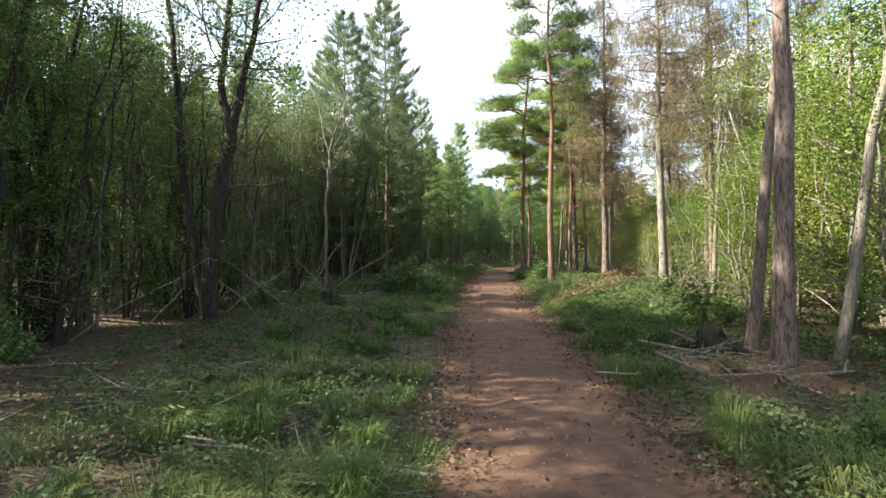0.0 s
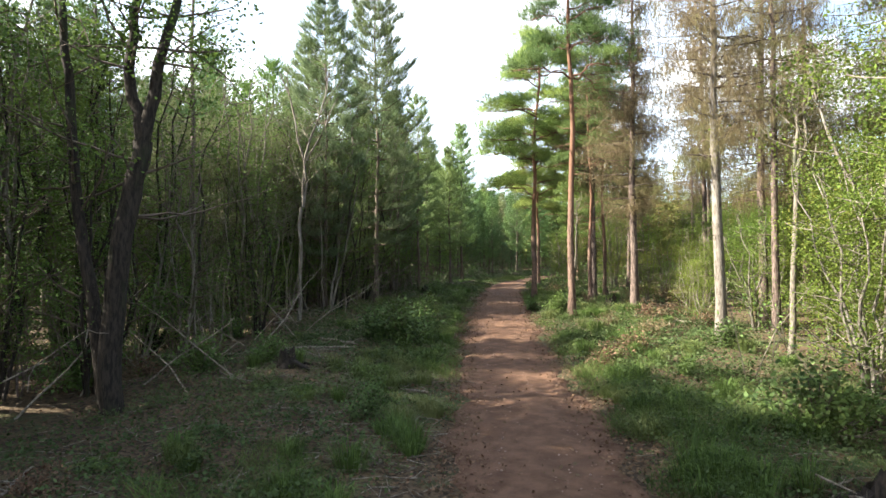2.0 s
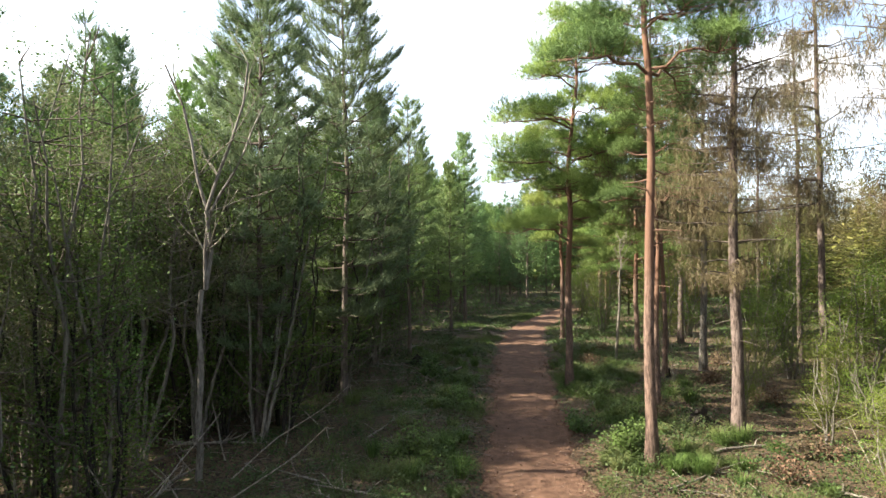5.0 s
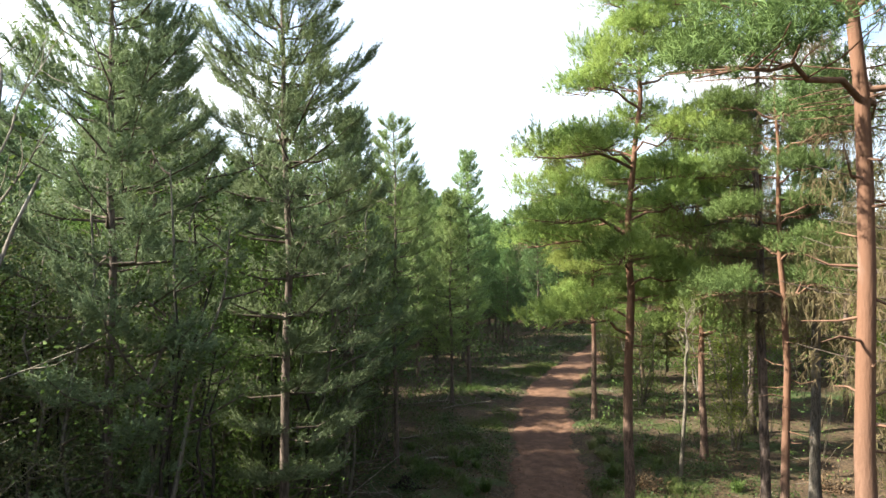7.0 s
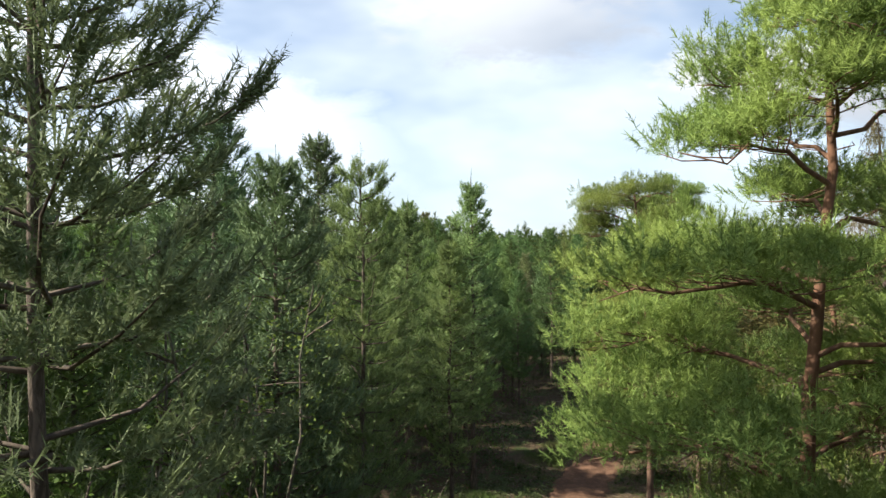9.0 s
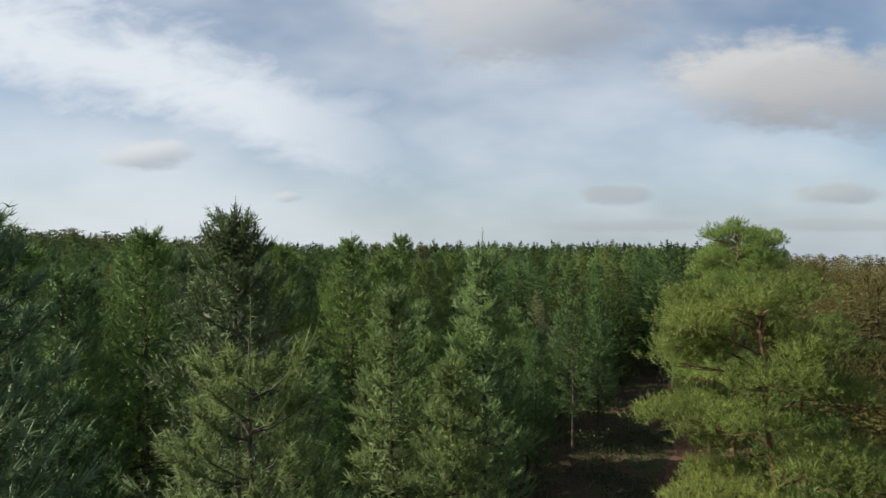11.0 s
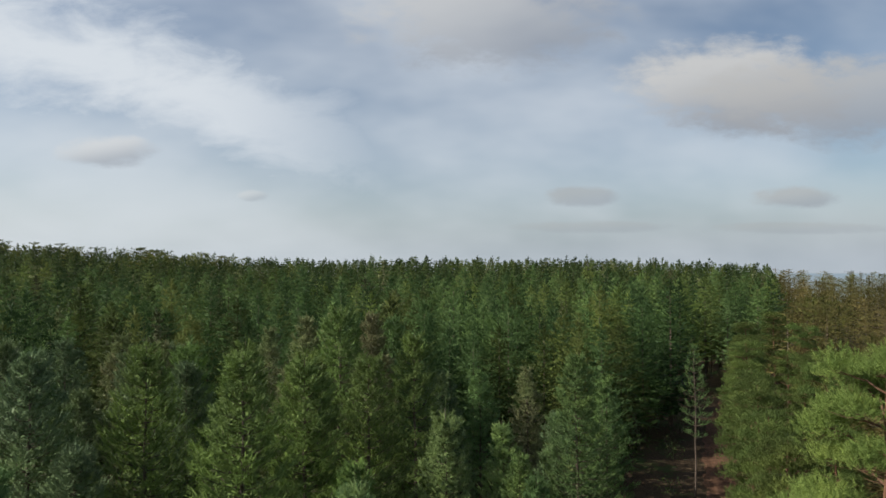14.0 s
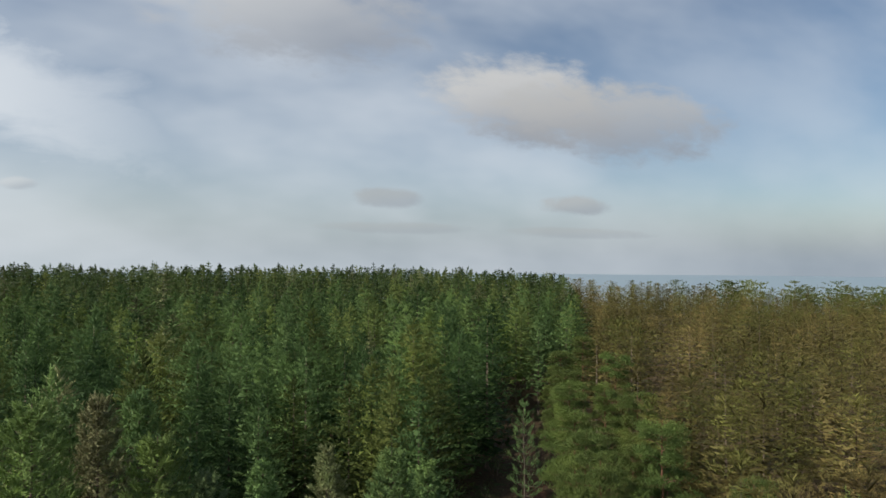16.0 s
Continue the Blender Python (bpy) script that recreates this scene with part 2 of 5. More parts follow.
M_LARCH = foliage("larch_needles", (0.104, 0.081, 0.039), (0.230, 0.185, 0.105), (0.148, 0.151, 0.060), 0.4)
M_LARCH_WOOD = foliage("larch_wood_twigs", (0.104, 0.091, 0.030), (0.149, 0.131, 0.046), (0.099, 0.124, 0.031), 0.2, 0.1, tone=True)
M_LEAF = foliage("green_leaves", (0.054, 0.085, 0.016), (0.139, 0.181, 0.032), (0.201, 0.203, 0.041), 0.42)
M_MID_LEAF = foliage("mid_green_leaves", (0.050, 0.092, 0.020), (0.127, 0.196, 0.037), (0.154, 0.207, 0.039), 0.36)
M_SALLOW = foliage("grey_green_leaves", (0.085, 0.105, 0.045), (0.19, 0.215, 0.10), (0.17, 0.16, 0.08), 0.35)
M_SKYLINE = foliage("skyline_leaves", (0.05, 0.072, 0.02), (0.095, 0.12, 0.032), (0.10, 0.10, 0.03), 0.2, 0.1, tone=True)
M_DARK_LEAF = foliage("dark_leaves", (0.037, 0.070, 0.016), (0.099, 0.164, 0.037), (0.112, 0.164, 0.032), 0.3, rough=0.6)
M_HOLLY = foliage("holly_leaves", (0.037, 0.070, 0.024), (0.101, 0.166, 0.049), (0.110, 0.166, 0.043), 0.2, rough=0.5)
M_BRAMBLE = foliage("bramble_leaves", (0.034, 0.059, 0.020), (0.081, 0.127, 0.044), (0.084, 0.113, 0.043), 0.25)
M_GRASS = foliage("grass_blades", (0.031, 0.061, 0.014), (0.109, 0.168, 0.043), (0.146, 0.161, 0.061), 0.22, 0.6)
M_LITTER = foliage("leaf_litter", (0.062, 0.035, 0.019), (0.199, 0.134, 0.078), (0.124, 0.096, 0.052), 0.1, 0.5, 0.8)

# ---- mesh tools ----
class Soup:
    """Points and faces gathered before they become one mesh."""

    def __init__(self):
        self.v, self.t, self.q, self.n = [], [], [], 0
        self.h, self.heart = [], None

    def add(self, v, t=None, q=None):
        v = np.asarray(v, float).reshape(-1, 3)
        if t is not None and len(t):
            self.t.append(np.asarray(t, int) + self.n)
        if q is not None and len(q):
            self.q.append(np.asarray(q, int) + self.n)
        self.v.append(v)
        self.h.append(v * np.array([0, 0, 1.0]) if self.heart is None else np.tile(self.heart, (len(v), 1)))
        self.n += len(v)

    def face_out(self, weight=0.75):
        """Turn every leaf outwards from the stem or from the heart of its clump; gives the rounded normal at each point."""
        v = np.concatenate(self.v)
        out = v - np.concatenate(self.h)
        r = np.linalg.norm(out, axis=1, keepdims=True)
        out = unit(out + np.array([0, 0, 1.0]) * (0.45 * r + 0.02 * v[:, 2:].max()))
        own = np.zeros_like(v)
        for group in (self.t, self.q):
            for g in group:
                n = unit(np.cross(v[g[:, 1]] - v[g[:, 0]], v[g[:, 2]] - v[g[:, 0]]))
                back = (n * out[g[:, 0]]).sum(1) < 0
                g[back] = g[back][:, ::-1]
                n[back] *= -1
                for k in range(g.shape[1]):
                    own[g[:, k]] = n
        return unit(out * weight + own * (1.2 - weight))

    def mesh(self, name, mat, smooth=False):
        me = bpy.data.meshes.new(name)
        v = np.concatenate(self.v) if self.v else np.zeros((0, 3))
        t = np.concatenate(self.t) if self.t else np.zeros((0, 3), int)
        q = np.concatenate(self.q) if self.q else np.zeros((0, 4), int)
        loops = np.concatenate([t.ravel(), q.ravel()]).astype(np.int32)
        start = np.concatenate([np.arange(len(t)) * 3, len(t) * 3 + np.arange(len(q)) * 4]).astype(np.int32)
        me.vertices.add(len(v))
        me.vertices.foreach_set("co", v.ravel().astype(np.float32))
        me.loops.add(len(loops))
        me.loops.foreach_set("vertex_index", loops)
        me.polygons.add(len(start))
        me.polygons.foreach_set("loop_start", start)
        me.polygons.foreach_set("use_smooth", np.full(len(start), smooth))
        me.update(calc_edges=True)
        me.materials.append(mat)
        return me


def tube(soup, pts, radii, sides=6):
    pts, radii = np.asarray(pts, float), np.asarray(radii, float)
    d = np.gradient(pts, axis=0)
    d /= np.linalg.norm(d, axis=1)[:, None] + 1e-9
    ref = np.where(np.abs(d[:, 2:3]) > 0.9, np.array([[1.0, 0, 0]]), np.array([[0, 0, 1.0]]))
    a = np.cross(d, ref)
    a /= np.linalg.norm(a, axis=1)[:, None] + 1e-9
    b = np.cross(d, a)
    ang = np.arange(sides) * 2 * np.pi / sides
    ring = pts[:, None] + radii[:, None, None] * (np.cos(ang)[None, :, None] * a[:, None] + np.sin(ang)[None, :, None] * b[:, None])
    i, j = np.meshgrid(np.arange(len(pts) - 1), np.arange(sides), indexing="ij")
    k = (j + 1) % sides
    q = np.stack([i * sides + j, i * sides + k, (i + 1) * sides + k, (i + 1) * sides + j], -1).reshape(-1, 4)
    soup.add(ring.reshape(-1, 3), q=q)


def unit(v):
    return v / (np.linalg.norm(v, axis=-1, keepdims=True) + 1e-9)


def blades(soup, base, tip, width, rng, flat=0.0):
    """A slim triangle from each base to each tip."""
    base, tip = np.asarray(base), np.asarray(tip)
    d = unit(tip - base)
    s = unit(np.cross(d, rng.normal(size=d.shape) + np.array([0, 0, flat])))
    w = np.asarray(width).reshape(-1, 1) * 0.5
    n = len(base)
    v = np.stack([base - s * w, base + s * w, tip], 1).reshape(-1, 3)
    i = np.arange(n) * 3
    soup.add(v, t=np.stack([i, i + 1, i + 2], 1))


def diamonds(soup, base, tip, width, rng):
    """A slim diamond from each base to each tip."""
    d = unit(tip - base)
    s = unit(np.cross(d, rng.normal(size=d.shape) + np.array([0, 0, 0.8])))
    w = np.asarray(width).reshape(-1, 1) * 0.5
    mid = base + (tip - base) * 0.5
    v = np.stack([base, mid + s * w, tip, mid - s * w], 1).reshape(-1, 3)
    i = np.arange(len(base)) * 4
    soup.add(v, q=np.stack([i, i + 1, i + 2, i + 3], 1))


def leaves(soup, at, size, rng, up=0.5):
    """A folded diamond leaf at each place."""
    n = len(at)
    d = unit(rng.normal(size=(n, 3)) * np.array([1, 1, 0.6]))
    nrm = unit(rng.normal(size=(n, 3)) + np.array([0, 0, up * 2]))
    s = unit(np.cross(d, nrm))
    L = np.asarray(size).reshape(-1, 1) * rng.uniform(0.7, 1.3, (n, 1))
    v = np.stack([at, at + d * L * 0.45 + s * L * 0.32, at + d * L, at + d * L * 0.45 - s * L * 0.32], 1).reshape(-1, 3)
    i = np.arange(n) * 4
    soup.add(v, q=np.stack([i, i + 1, i + 2, i + 3], 1))


def part(name, soup, mat, parent, label="", smooth=False, rounded=0.0):
    normals = soup.face_out(rounded) if rounded else None
    me = soup.mesh(name, mat, smooth or rounded > 0)
    if rounded:
        me.normals_split_custom_set_from_vertices(normals.tolist())
    ob = new(name, me)
    ob.parent = parent
    if label:
        ob["label"] = label
    return ob


def thing(name, label, category, group="", kind=""):
    e = new(name)
    e.empty_display_size = 0.3
    return tagged(e, label, category, group, kind)


def place(ob, x, y, turn=0.0, size=1.0, lean=(0.0, 0.0), sink=0.05):
    tilt = Euler((radians(lean[0]), radians(lean[1]), 0)).to_matrix().to_4x4()
    return Matrix.Translation((x, y, ground_z(x, y) - sink)) @ tilt @ Matrix.Rotation(radians(turn), 4, "Z") @ Matrix.Diagonal((size, size, size, 1))


# ---- the lie of the land ----
TRACK_Y = np.array([-12, -5, 5, 12, 22, 31, 41, 50, 57, 61, 66, 72, 80, 97, 111, 153, 230.0])
TRACK_X = np.array([1.15, 1.2, 1.25, 1.35, 1.7, 2.3, 3.2, 4.3, 5.5, 6.9, 9.0, 11.9, 15.6, 23.0, 29.0, 52.0, 95.0])


def track_x(y):
    return np.interp(y, TRACK_Y, TRACK_X)


def smooth01(x, a, b):
    t = np.clip((x - a) / (b - a), 0, 1)
    return t * t * (3 - 2 * t)


def ground_np(x, y):
    x, y = np.asarray(x, float), np.asarray(y, float)
    r = np.hypot(x, y - 30)
    z = np.interp(y, [-60, 0, 34, 60, 100, 160, 215, 260], [-2.9, 0, 1.63, 2.15, 3.2, 5.6, 8.0, 8.4])
    z = z - 0.028 * np.clip(x - 45, 0, 220) + 0.068 * np.clip(-x - 45, 0, 110)
    z = z - 0.06 * np.clip(r - 300, 0, 1200)
    off = np.abs(x - track_x(y))
    near = np.exp(-(r / 70.0) ** 2)
    rough = 0.10 * np.sin(x * 0.9 + 1.3 * np.sin(y * 0.5)) * np.sin(y * 0.7 + x * 0.2) + 0.05 * np.sin(x * 2.3 + y * 1.1) * np.sin(y * 2.1 - x * 0.7)
    z = z + near * rough * smooth01(off, 1.2, 2.8) + near * 0.14 * smooth01(off, 1.3, 2.2)
    return z


def ground_z(x, y):
    return float(ground_np(x, y))


def build_ground():
    def steps(fine_lo, fine_hi, fine, far_lo, far_hi):
        mid = np.arange(fine_lo, fine_hi, fine)
        hi = fine_hi + np.geomspace(fine, far_hi - fine_hi, 46)
        lo = fine_lo - np.geomspace(fine, fine_lo - far_lo, 46)[::-1]
        return np.concatenate([lo, mid, hi])
    xs, ys = steps(-22, 24, 0.4, -4500, 4500), steps(-4, 70, 0.4, -4500, 4500)
    gx, gy = np.meshgrid(xs, ys)
    v = np.stack([gx, gy, ground_np(gx, gy)], -1).reshape(-1, 3)
    nx, ny = len(xs), len(ys)
    i, j = np.meshgrid(np.arange(nx - 1), np.arange(ny - 1))
    a = (j * nx + i).ravel()
    s = Soup()
    s.add(v, q=np.stack([a, a + 1, a + nx + 1, a + nx], 1))
    tagged(new("ground", s.mesh("ground", M_GROUND, True)), "brown leaf-littered woodland floor with moss and low green plants", "ground", kind="structure")
    # the track: a ragged-edged strip with two shallow ruts
    y = np.arange(-10, 128, 0.35)
    c = track_x(y)
    dx, dy = np.gradient(c), np.gradient(y)
    L = np.hypot(dx, dy)
    nxv, nyv = dy / L, -dx / L
    half = 1.4 - 0.14 * smooth01(y, 15, 24)
    wl = half + 0.16 * np.sin(y * 1.3) + 0.12 * np.sin(y * 3.7 + 1) + 0.08 * np.sin(y * 7.9)
    wr = half + 0.16 * np.sin(y * 1.1 + 2) + 0.12 * np.sin(y * 4.1 + 3) + 0.08 * np.sin(y * 8.7)
    taper = 1 - 0.9 * smooth01(y, 100, 126)
    wl, wr = wl * taper, wr * taper
    cols = 15
    V = []
    for k in range(cols):
        f = k / (cols - 1) * 2 - 1
        o = np.where(f < 0, f * wl, f * wr)
        px, py = c + nxv * o, y + nyv * o
        rut = -0.035 * np.exp(-((abs(f) - 0.55) / 0.16) ** 2) + 0.02 * (1 - abs(f))
        bumpz = 0.012 * np.sin(px * 5 + y * 3) * np.sin(y * 4.3)
        zz = ground_np(px, py) + 0.045 + rut + bumpz
        if k in (0, cols - 1):
            zz = zz - 0.12
        V.append(np.stack([px, py, zz], 1))
    V = np.stack(V, 1)
    n = len(y)
    i, j = np.meshgrid(np.arange(n - 1), np.arange(cols - 1), indexing="ij")
    a = (i * cols + j).ravel()
    s = Soup()
    s.add(V.reshape(-1, 3), q=np.stack([a, a + cols, a + cols + 1, a + 1], 1))
    tagged(new("track", s.mesh("track", M_TRACK, True)), "reddish-brown bare earth forest track with worn wheel ruts", "track", kind="structure")


build_ground()

# ---- kinds of trees ----
def brush(soup, base, d, length, rng, per=4, width=0.035, spread=0.55):
    """Bottle-brush tufts: several blades fan forward round each direction d."""
    n = len(base)
    b = np.repeat(base, per, 0)
    dd = np.repeat(unit(d), per, 0)
    side = rng.normal(size=b.shape)
    side -= dd * (side * dd).sum(1, keepdims=True)
    tipd = unit(dd + unit(side) * spread * rng.uniform(0.4, 1.2, (len(b), 1)))
    L = np.repeat(np.asarray(length).reshape(-1), per) * rng.uniform(0.7, 1.2, len(b))
    blades(soup, b, b + tipd * L[:, None], np.full(len(b), width), rng)


def shoots(soup, at, d, length, rng, n, needle, width):
    """Upcurved shoots, each a sleeve of n needles along its length."""
    k = len(at)
    f = rng.uniform(0.05, 1.0, (k, n, 1))
    d = unit(d)
    base = at[:, None] + d[:, None] * length[:, None] * f + np.array([0, 0, 1.0]) * length[:, None] * 0.22 * f * f
    axis = unit(d + np.array([0, 0, 0.35]))
    side = rng.normal(size=(k, n, 3))
    tip = base + unit(axis[:, None] * 0.75 + unit(side) * 0.95) * needle * rng.uniform(0.7, 1.25, (k, n, 1)) * (1.15 - 0.45 * f)
    blades(soup, base.reshape(-1, 3), tip.reshape(-1, 3), np.full(k * n, width), rng)
    end = at + d * length + np.array([0, 0, 1.0]) * length * 0.25 + axis * needle * 0.5
    diamonds(soup, at, end, np.full(k, width * 1.5), rng)


def wobble_line(rng, p0, p1, n, amp):
    t = np.linspace(0, 1, n)[:, None]
    p = p0 + (p1 - p0) * t
    w = np.cumsum(rng.normal(size=(n, 3)), 0) * amp
    w -= w[0] + (w[-1] - w[0]) * t * 0.5
    w[:, 2] *= 0.3
    return p + w * np.minimum(t * 3, 1)


def sidev_of(h):
    return np.array([-h[1], h[0], 0])


def conifer(rng, H, R, base_frac, detail=1.0, dead=True, trunk_r=0.13, tuft=0.15, blade=0.026, trunk_sides=9, needles=10, whorl=0.46, taper=0.85, full=0.62, shoot=0.34, inner=0.0):
    """Young plantation pine: straight stem, whorls of level branches clothed in bushy upswept shoots."""
    tr, br, fo = Soup(), Soup(), Soup()
    stem = wobble_line(rng, np.array([0, 0, 0.0]), np.array([0, 0, H]), 12, 0.03)
    f = np.linspace(0, 1, 12)
    rad = trunk_r * (1 - f) ** 0.85 + 0.012
    rad[0] *= 1.35
    tube(tr, stem, rad, trunk_sides)
    z0 = H * base_frac
    z = z0
    while z < H - 0.25:
        u = (z - z0) / (H - z0)
        reach = R * min(1.0, 0.55 + u * 2.5) * min(1.0, (1 - u) / full) ** taper + 0.16
        nb = 5 + rng.integers(0, 2)
        a0 = rng.uniform(0, 6.28)
        for k in range(nb):
            az = a0 + k * 6.283 / nb + rng.normal() * 0.22
            L = reach * rng.uniform(0.72, 1.1)
            rise = -0.12 + 0.45 * u + rng.normal() * 0.06
            zc = z + rng.normal() * 0.06
            o = np.array([np.interp(zc, stem[:, 2], stem[:, 0]), np.interp(zc, stem[:, 2], stem[:, 1]), zc])
            h = np.array([math.cos(az), math.sin(az), 0])
            sidev = sidev_of(h)
            s = np.linspace(0, 1, 6)[:, None]
            curve = o + h * L * s + np.array([0, 0, 1.0]) * (L * (rise * s + 0.3 * s ** 3)) + sidev * L * 0.06 * np.sin(s * 5 + az)
            tube(br, curve[[0, 2, 4, 5]], np.array([0.024, 0.016, 0.009, 0.005]) * (0.6 + L * 0.4), 3)
            nt = max(3, int((3 + L * 7.5) * detail))
            st = rng.uniform(0.0, 1.0, nt) ** 0.7 * 0.88 + 0.12
            at = np.stack([np.interp(st, s[:, 0], curve[:, c]) for c in range(3)], 1)
            sgn = np.where(np.arange(nt) % 2 == 0, 1, -1)[:, None]
            lat = 0.34 * L * (1.1 - st[:, None]) * rng.uniform(0.0, 1.0, (nt, 1))
            at = at + sidev * sgn * lat + h * lat * 0.5 + np.array([0, 0, 1.0]) * lat * 0.15
            td = unit(h * rng.uniform(0.5, 1.0, (nt, 1)) + sidev * sgn * rng.uniform(0.1, 0.9, (nt, 1)) + np.array([0, 0, 1.0]) * (rng.uniform(0.15, 0.7, (nt, 1)) + 0.5 * u))
            tl = shoot * rng.uniform(0.65, 1.3, (nt, 1)) * (0.6 + 0.4 * min(L, 1.2))
            fo.heart = o + h * L * 0.3 + np.array([0, 0, -0.25])
            shoots(fo, at, td, tl, rng, needles, tuft, blade)
            if inner:
                ni = 15
                q = rng.uniform(0.08, 0.6, ni)
                p0 = np.stack([np.interp(q, s[:, 0], curve[:, c]) for c in range(3)], 1) + sidev * rng.normal(size=(ni, 1)) * 0.22 * L + np.array([0, 0, 1.0]) * rng.uniform(-0.25, 0.15, (ni, 1))
                diamonds(fo, p0, p0 + unit(sidev + rng.normal(size=(ni, 3)) * 0.7) * inner, np.full(ni, inner * 0.26), rng)
            tip = unit(curve[-1:] - curve[-2:-1])
            shoots(fo, curve[-1:] - tip * 0.15 + sidev * np.array([[-0.1], [0.0], [0.1]]) * L * 0.6 - h * np.array([[0.12], [0.0], [0.12]]) * L, np.repeat(tip, 3, 0) + np.array([[0, 0, 0.55]]), np.full((3, 1), shoot), rng, needles + 4, tuft, blade)
        z += whorl * rng.uniform(0.8, 1.2) * (1.15 - 0.4 * u)
    fo.heart = None
    shoots(fo, stem[-2:-1], np.array([[0, 0, 1.0]]), np.array([[H - stem[-2, 2] + 0.1]]), rng, needles * 3, tuft, blade)
    if dead:
        for _ in range(int(16 * detail)):
            zc = rng.uniform(0.08, base_frac) * H
            az = rng.uniform(0, 6.28)
            L = rng.uniform(0.2, 1.1)
            o = np.array([0, 0, zc])
            e = o + np.array([math.cos(az) * L, math.sin(az) * L, rng.uniform(-0.3, 0.15) * L])
            tube(br, [o, (o + e) / 2 + [0, 0, 0.03], e], [0.014, 0.009, 0.004], 3)
    return tr, br, fo


def random_limbs(rng, H, crown_from, reach):
    """Levels of crooked limbs up the crown of an old pine: height, bearing, length, rise."""
    out = []
    z = crown_from * H
    while z < H - 0.4:
        u = (z - crown_from * H) / (H * (1 - crown_from))
        for az in rng.uniform(0, 360) + np.arange(3) * 120 + rng.normal(size=3) * 25:
            out.append((z + rng.normal() * 0.15, az, reach * (1.1 - 0.6 * u) * rng.uniform(0.6, 1.1), 0.05 + 0.4 * u))
        z += rng.uniform(0.75, 1.15)
    return out


def scots_pine(rng, H, trunk_r, limbs, top=(0.2, 0.0), tufts=20, needles=12, needle=0.11, width=0.011, clump=0.36, bare_from=0.3):
    """Old pine: bare flaking stem, crooked limbs, needle clouds in flat plates with gaps between them."""
    tr, br, fo = Soup(), Soup(), Soup()
    stem = wobble_line(rng, np.array([0, 0, 0.0]), np.array([0, 0, H]), 16, 0.035)
    f = np.linspace(0, 1, 16)
    stem[:, :2] += np.array(top) * (f[:, None] ** 3)
    rad = trunk_r * (1 - f) ** 0.7 * (1 - 0.2 * f) + 0.02
    rad[0] *= 1.35
    tube(tr, stem, rad, 12)
    up = np.array([0, 0, 1.0])

    def cloud(p, cr):
        d = unit(rng.normal(size=(tufts, 3)))
        d[:, 2] = np.abs(d[:, 2]) * 1.1 - 0.3
        at = p + d * np.array([cr, cr, cr * 0.9]) * rng.uniform(0.35, 1.0, (tufts, 1))
        fo.heart = p - up * cr * 0.45
        shoots(fo, at, d * np.array([1, 1, 0.6]) + up * 0.55, np.full((tufts, 1), 0.4 * cr), rng, needles, needle, width)

    for z, bearing, L, rise in limbs:
        az = math.radians(bearing)
        o = np.array([np.interp(z, stem[:, 2], stem[:, 0]), np.interp(z, stem[:, 2], stem[:, 1]), z])
        h = np.array([math.cos(az), math.sin(az), 0])
        sidev = sidev_of(h)
        s = np.linspace(0, 1, 7)[:, None]
        curve = o + h * L * s + sidev * L * rng.normal() * 0.14 * np.sin(s * 3) + up * L * (0.08 * np.sin(s * 4) + rise * s)
        curve[1:-1] += rng.normal(size=(5, 3)) * 0.04 * min(L, 1.5)
        tube(br, curve, (0.012 + 0.009 * L) * (1 - s[:, 0]) ** 0.8 + 0.006, 6)
        nb = int(4 + L * 5)
        for k in range(nb):
            sc = bare_from + (1.0 - bare_from) * (k + rng.uniform(0.2, 1)) / nb
            b0 = np.array([np.interp(sc * 0.92, s[:, 0], curve[:, i]) for i in range(3)])
            reach = L * 0.5 * (1.15 - 0.55 * sc) * rng.uniform(0.4, 1.1) * (1 if k % 2 else -1)
            p = b0 + sidev * reach + h * abs(reach) * 0.6 + up * rng.uniform(0.02, 0.22)
            tube(br, [b0, (b0 + p) / 2 + rng.normal(size=3) * 0.03, p], [0.012, 0.009, 0.005], 3)
            cr = clump * rng.uniform(0.75, 1.25)
            cloud(p + up * 0.05, cr)
            cloud(b0 + (p - b0) * rng.uniform(0.2, 0.75) + up * rng.uniform(0.0, 0.45), cr * 0.9)
        cloud(curve[-1] + up * 0.05, clump)
    cloud(stem[-1], clump)
    low = min(l[0] for l in limbs)
    for _ in range(14):
        zc = rng.uniform(0.3 * H, low)
        az = rng.uniform(0, 6.28)
        L = rng.uniform(0.2, 0.8)
        o = np.array([np.interp(zc, stem[:, 2], stem[:, 0]), np.interp(zc, stem[:, 2], stem[:, 1]), zc])
        e = o + np.array([math.cos(az) * L, math.sin(az) * L, rng.uniform(-0.2, 0.25) * L])
        tube(br, [o, (o + e) / 2 + rng.normal(size=3) * 0.04, e], [0.02, 0.013, 0.005], 4)
    for _ in range(16):
        z, bearing, L, rise = limbs[rng.integers(0, len(limbs))]
        az = math.radians(bearing) + rng.normal() * 0.5
        o = np.array([np.interp(z, stem[:, 2], stem[:, 0]), np.interp(z, stem[:, 2], stem[:, 1]), z + rng.uniform(-0.2, 0.5)])
        e = o + np.array([math.cos(az), math.sin(az), rng.uniform(0, 0.5)]) * L * rng.uniform(0.3, 0.6)
        tube(br, [o, (o + e) / 2 + rng.normal(size=3) * 0.08, e], [0.012, 0.008, 0.003], 3)
    return tr, br, fo


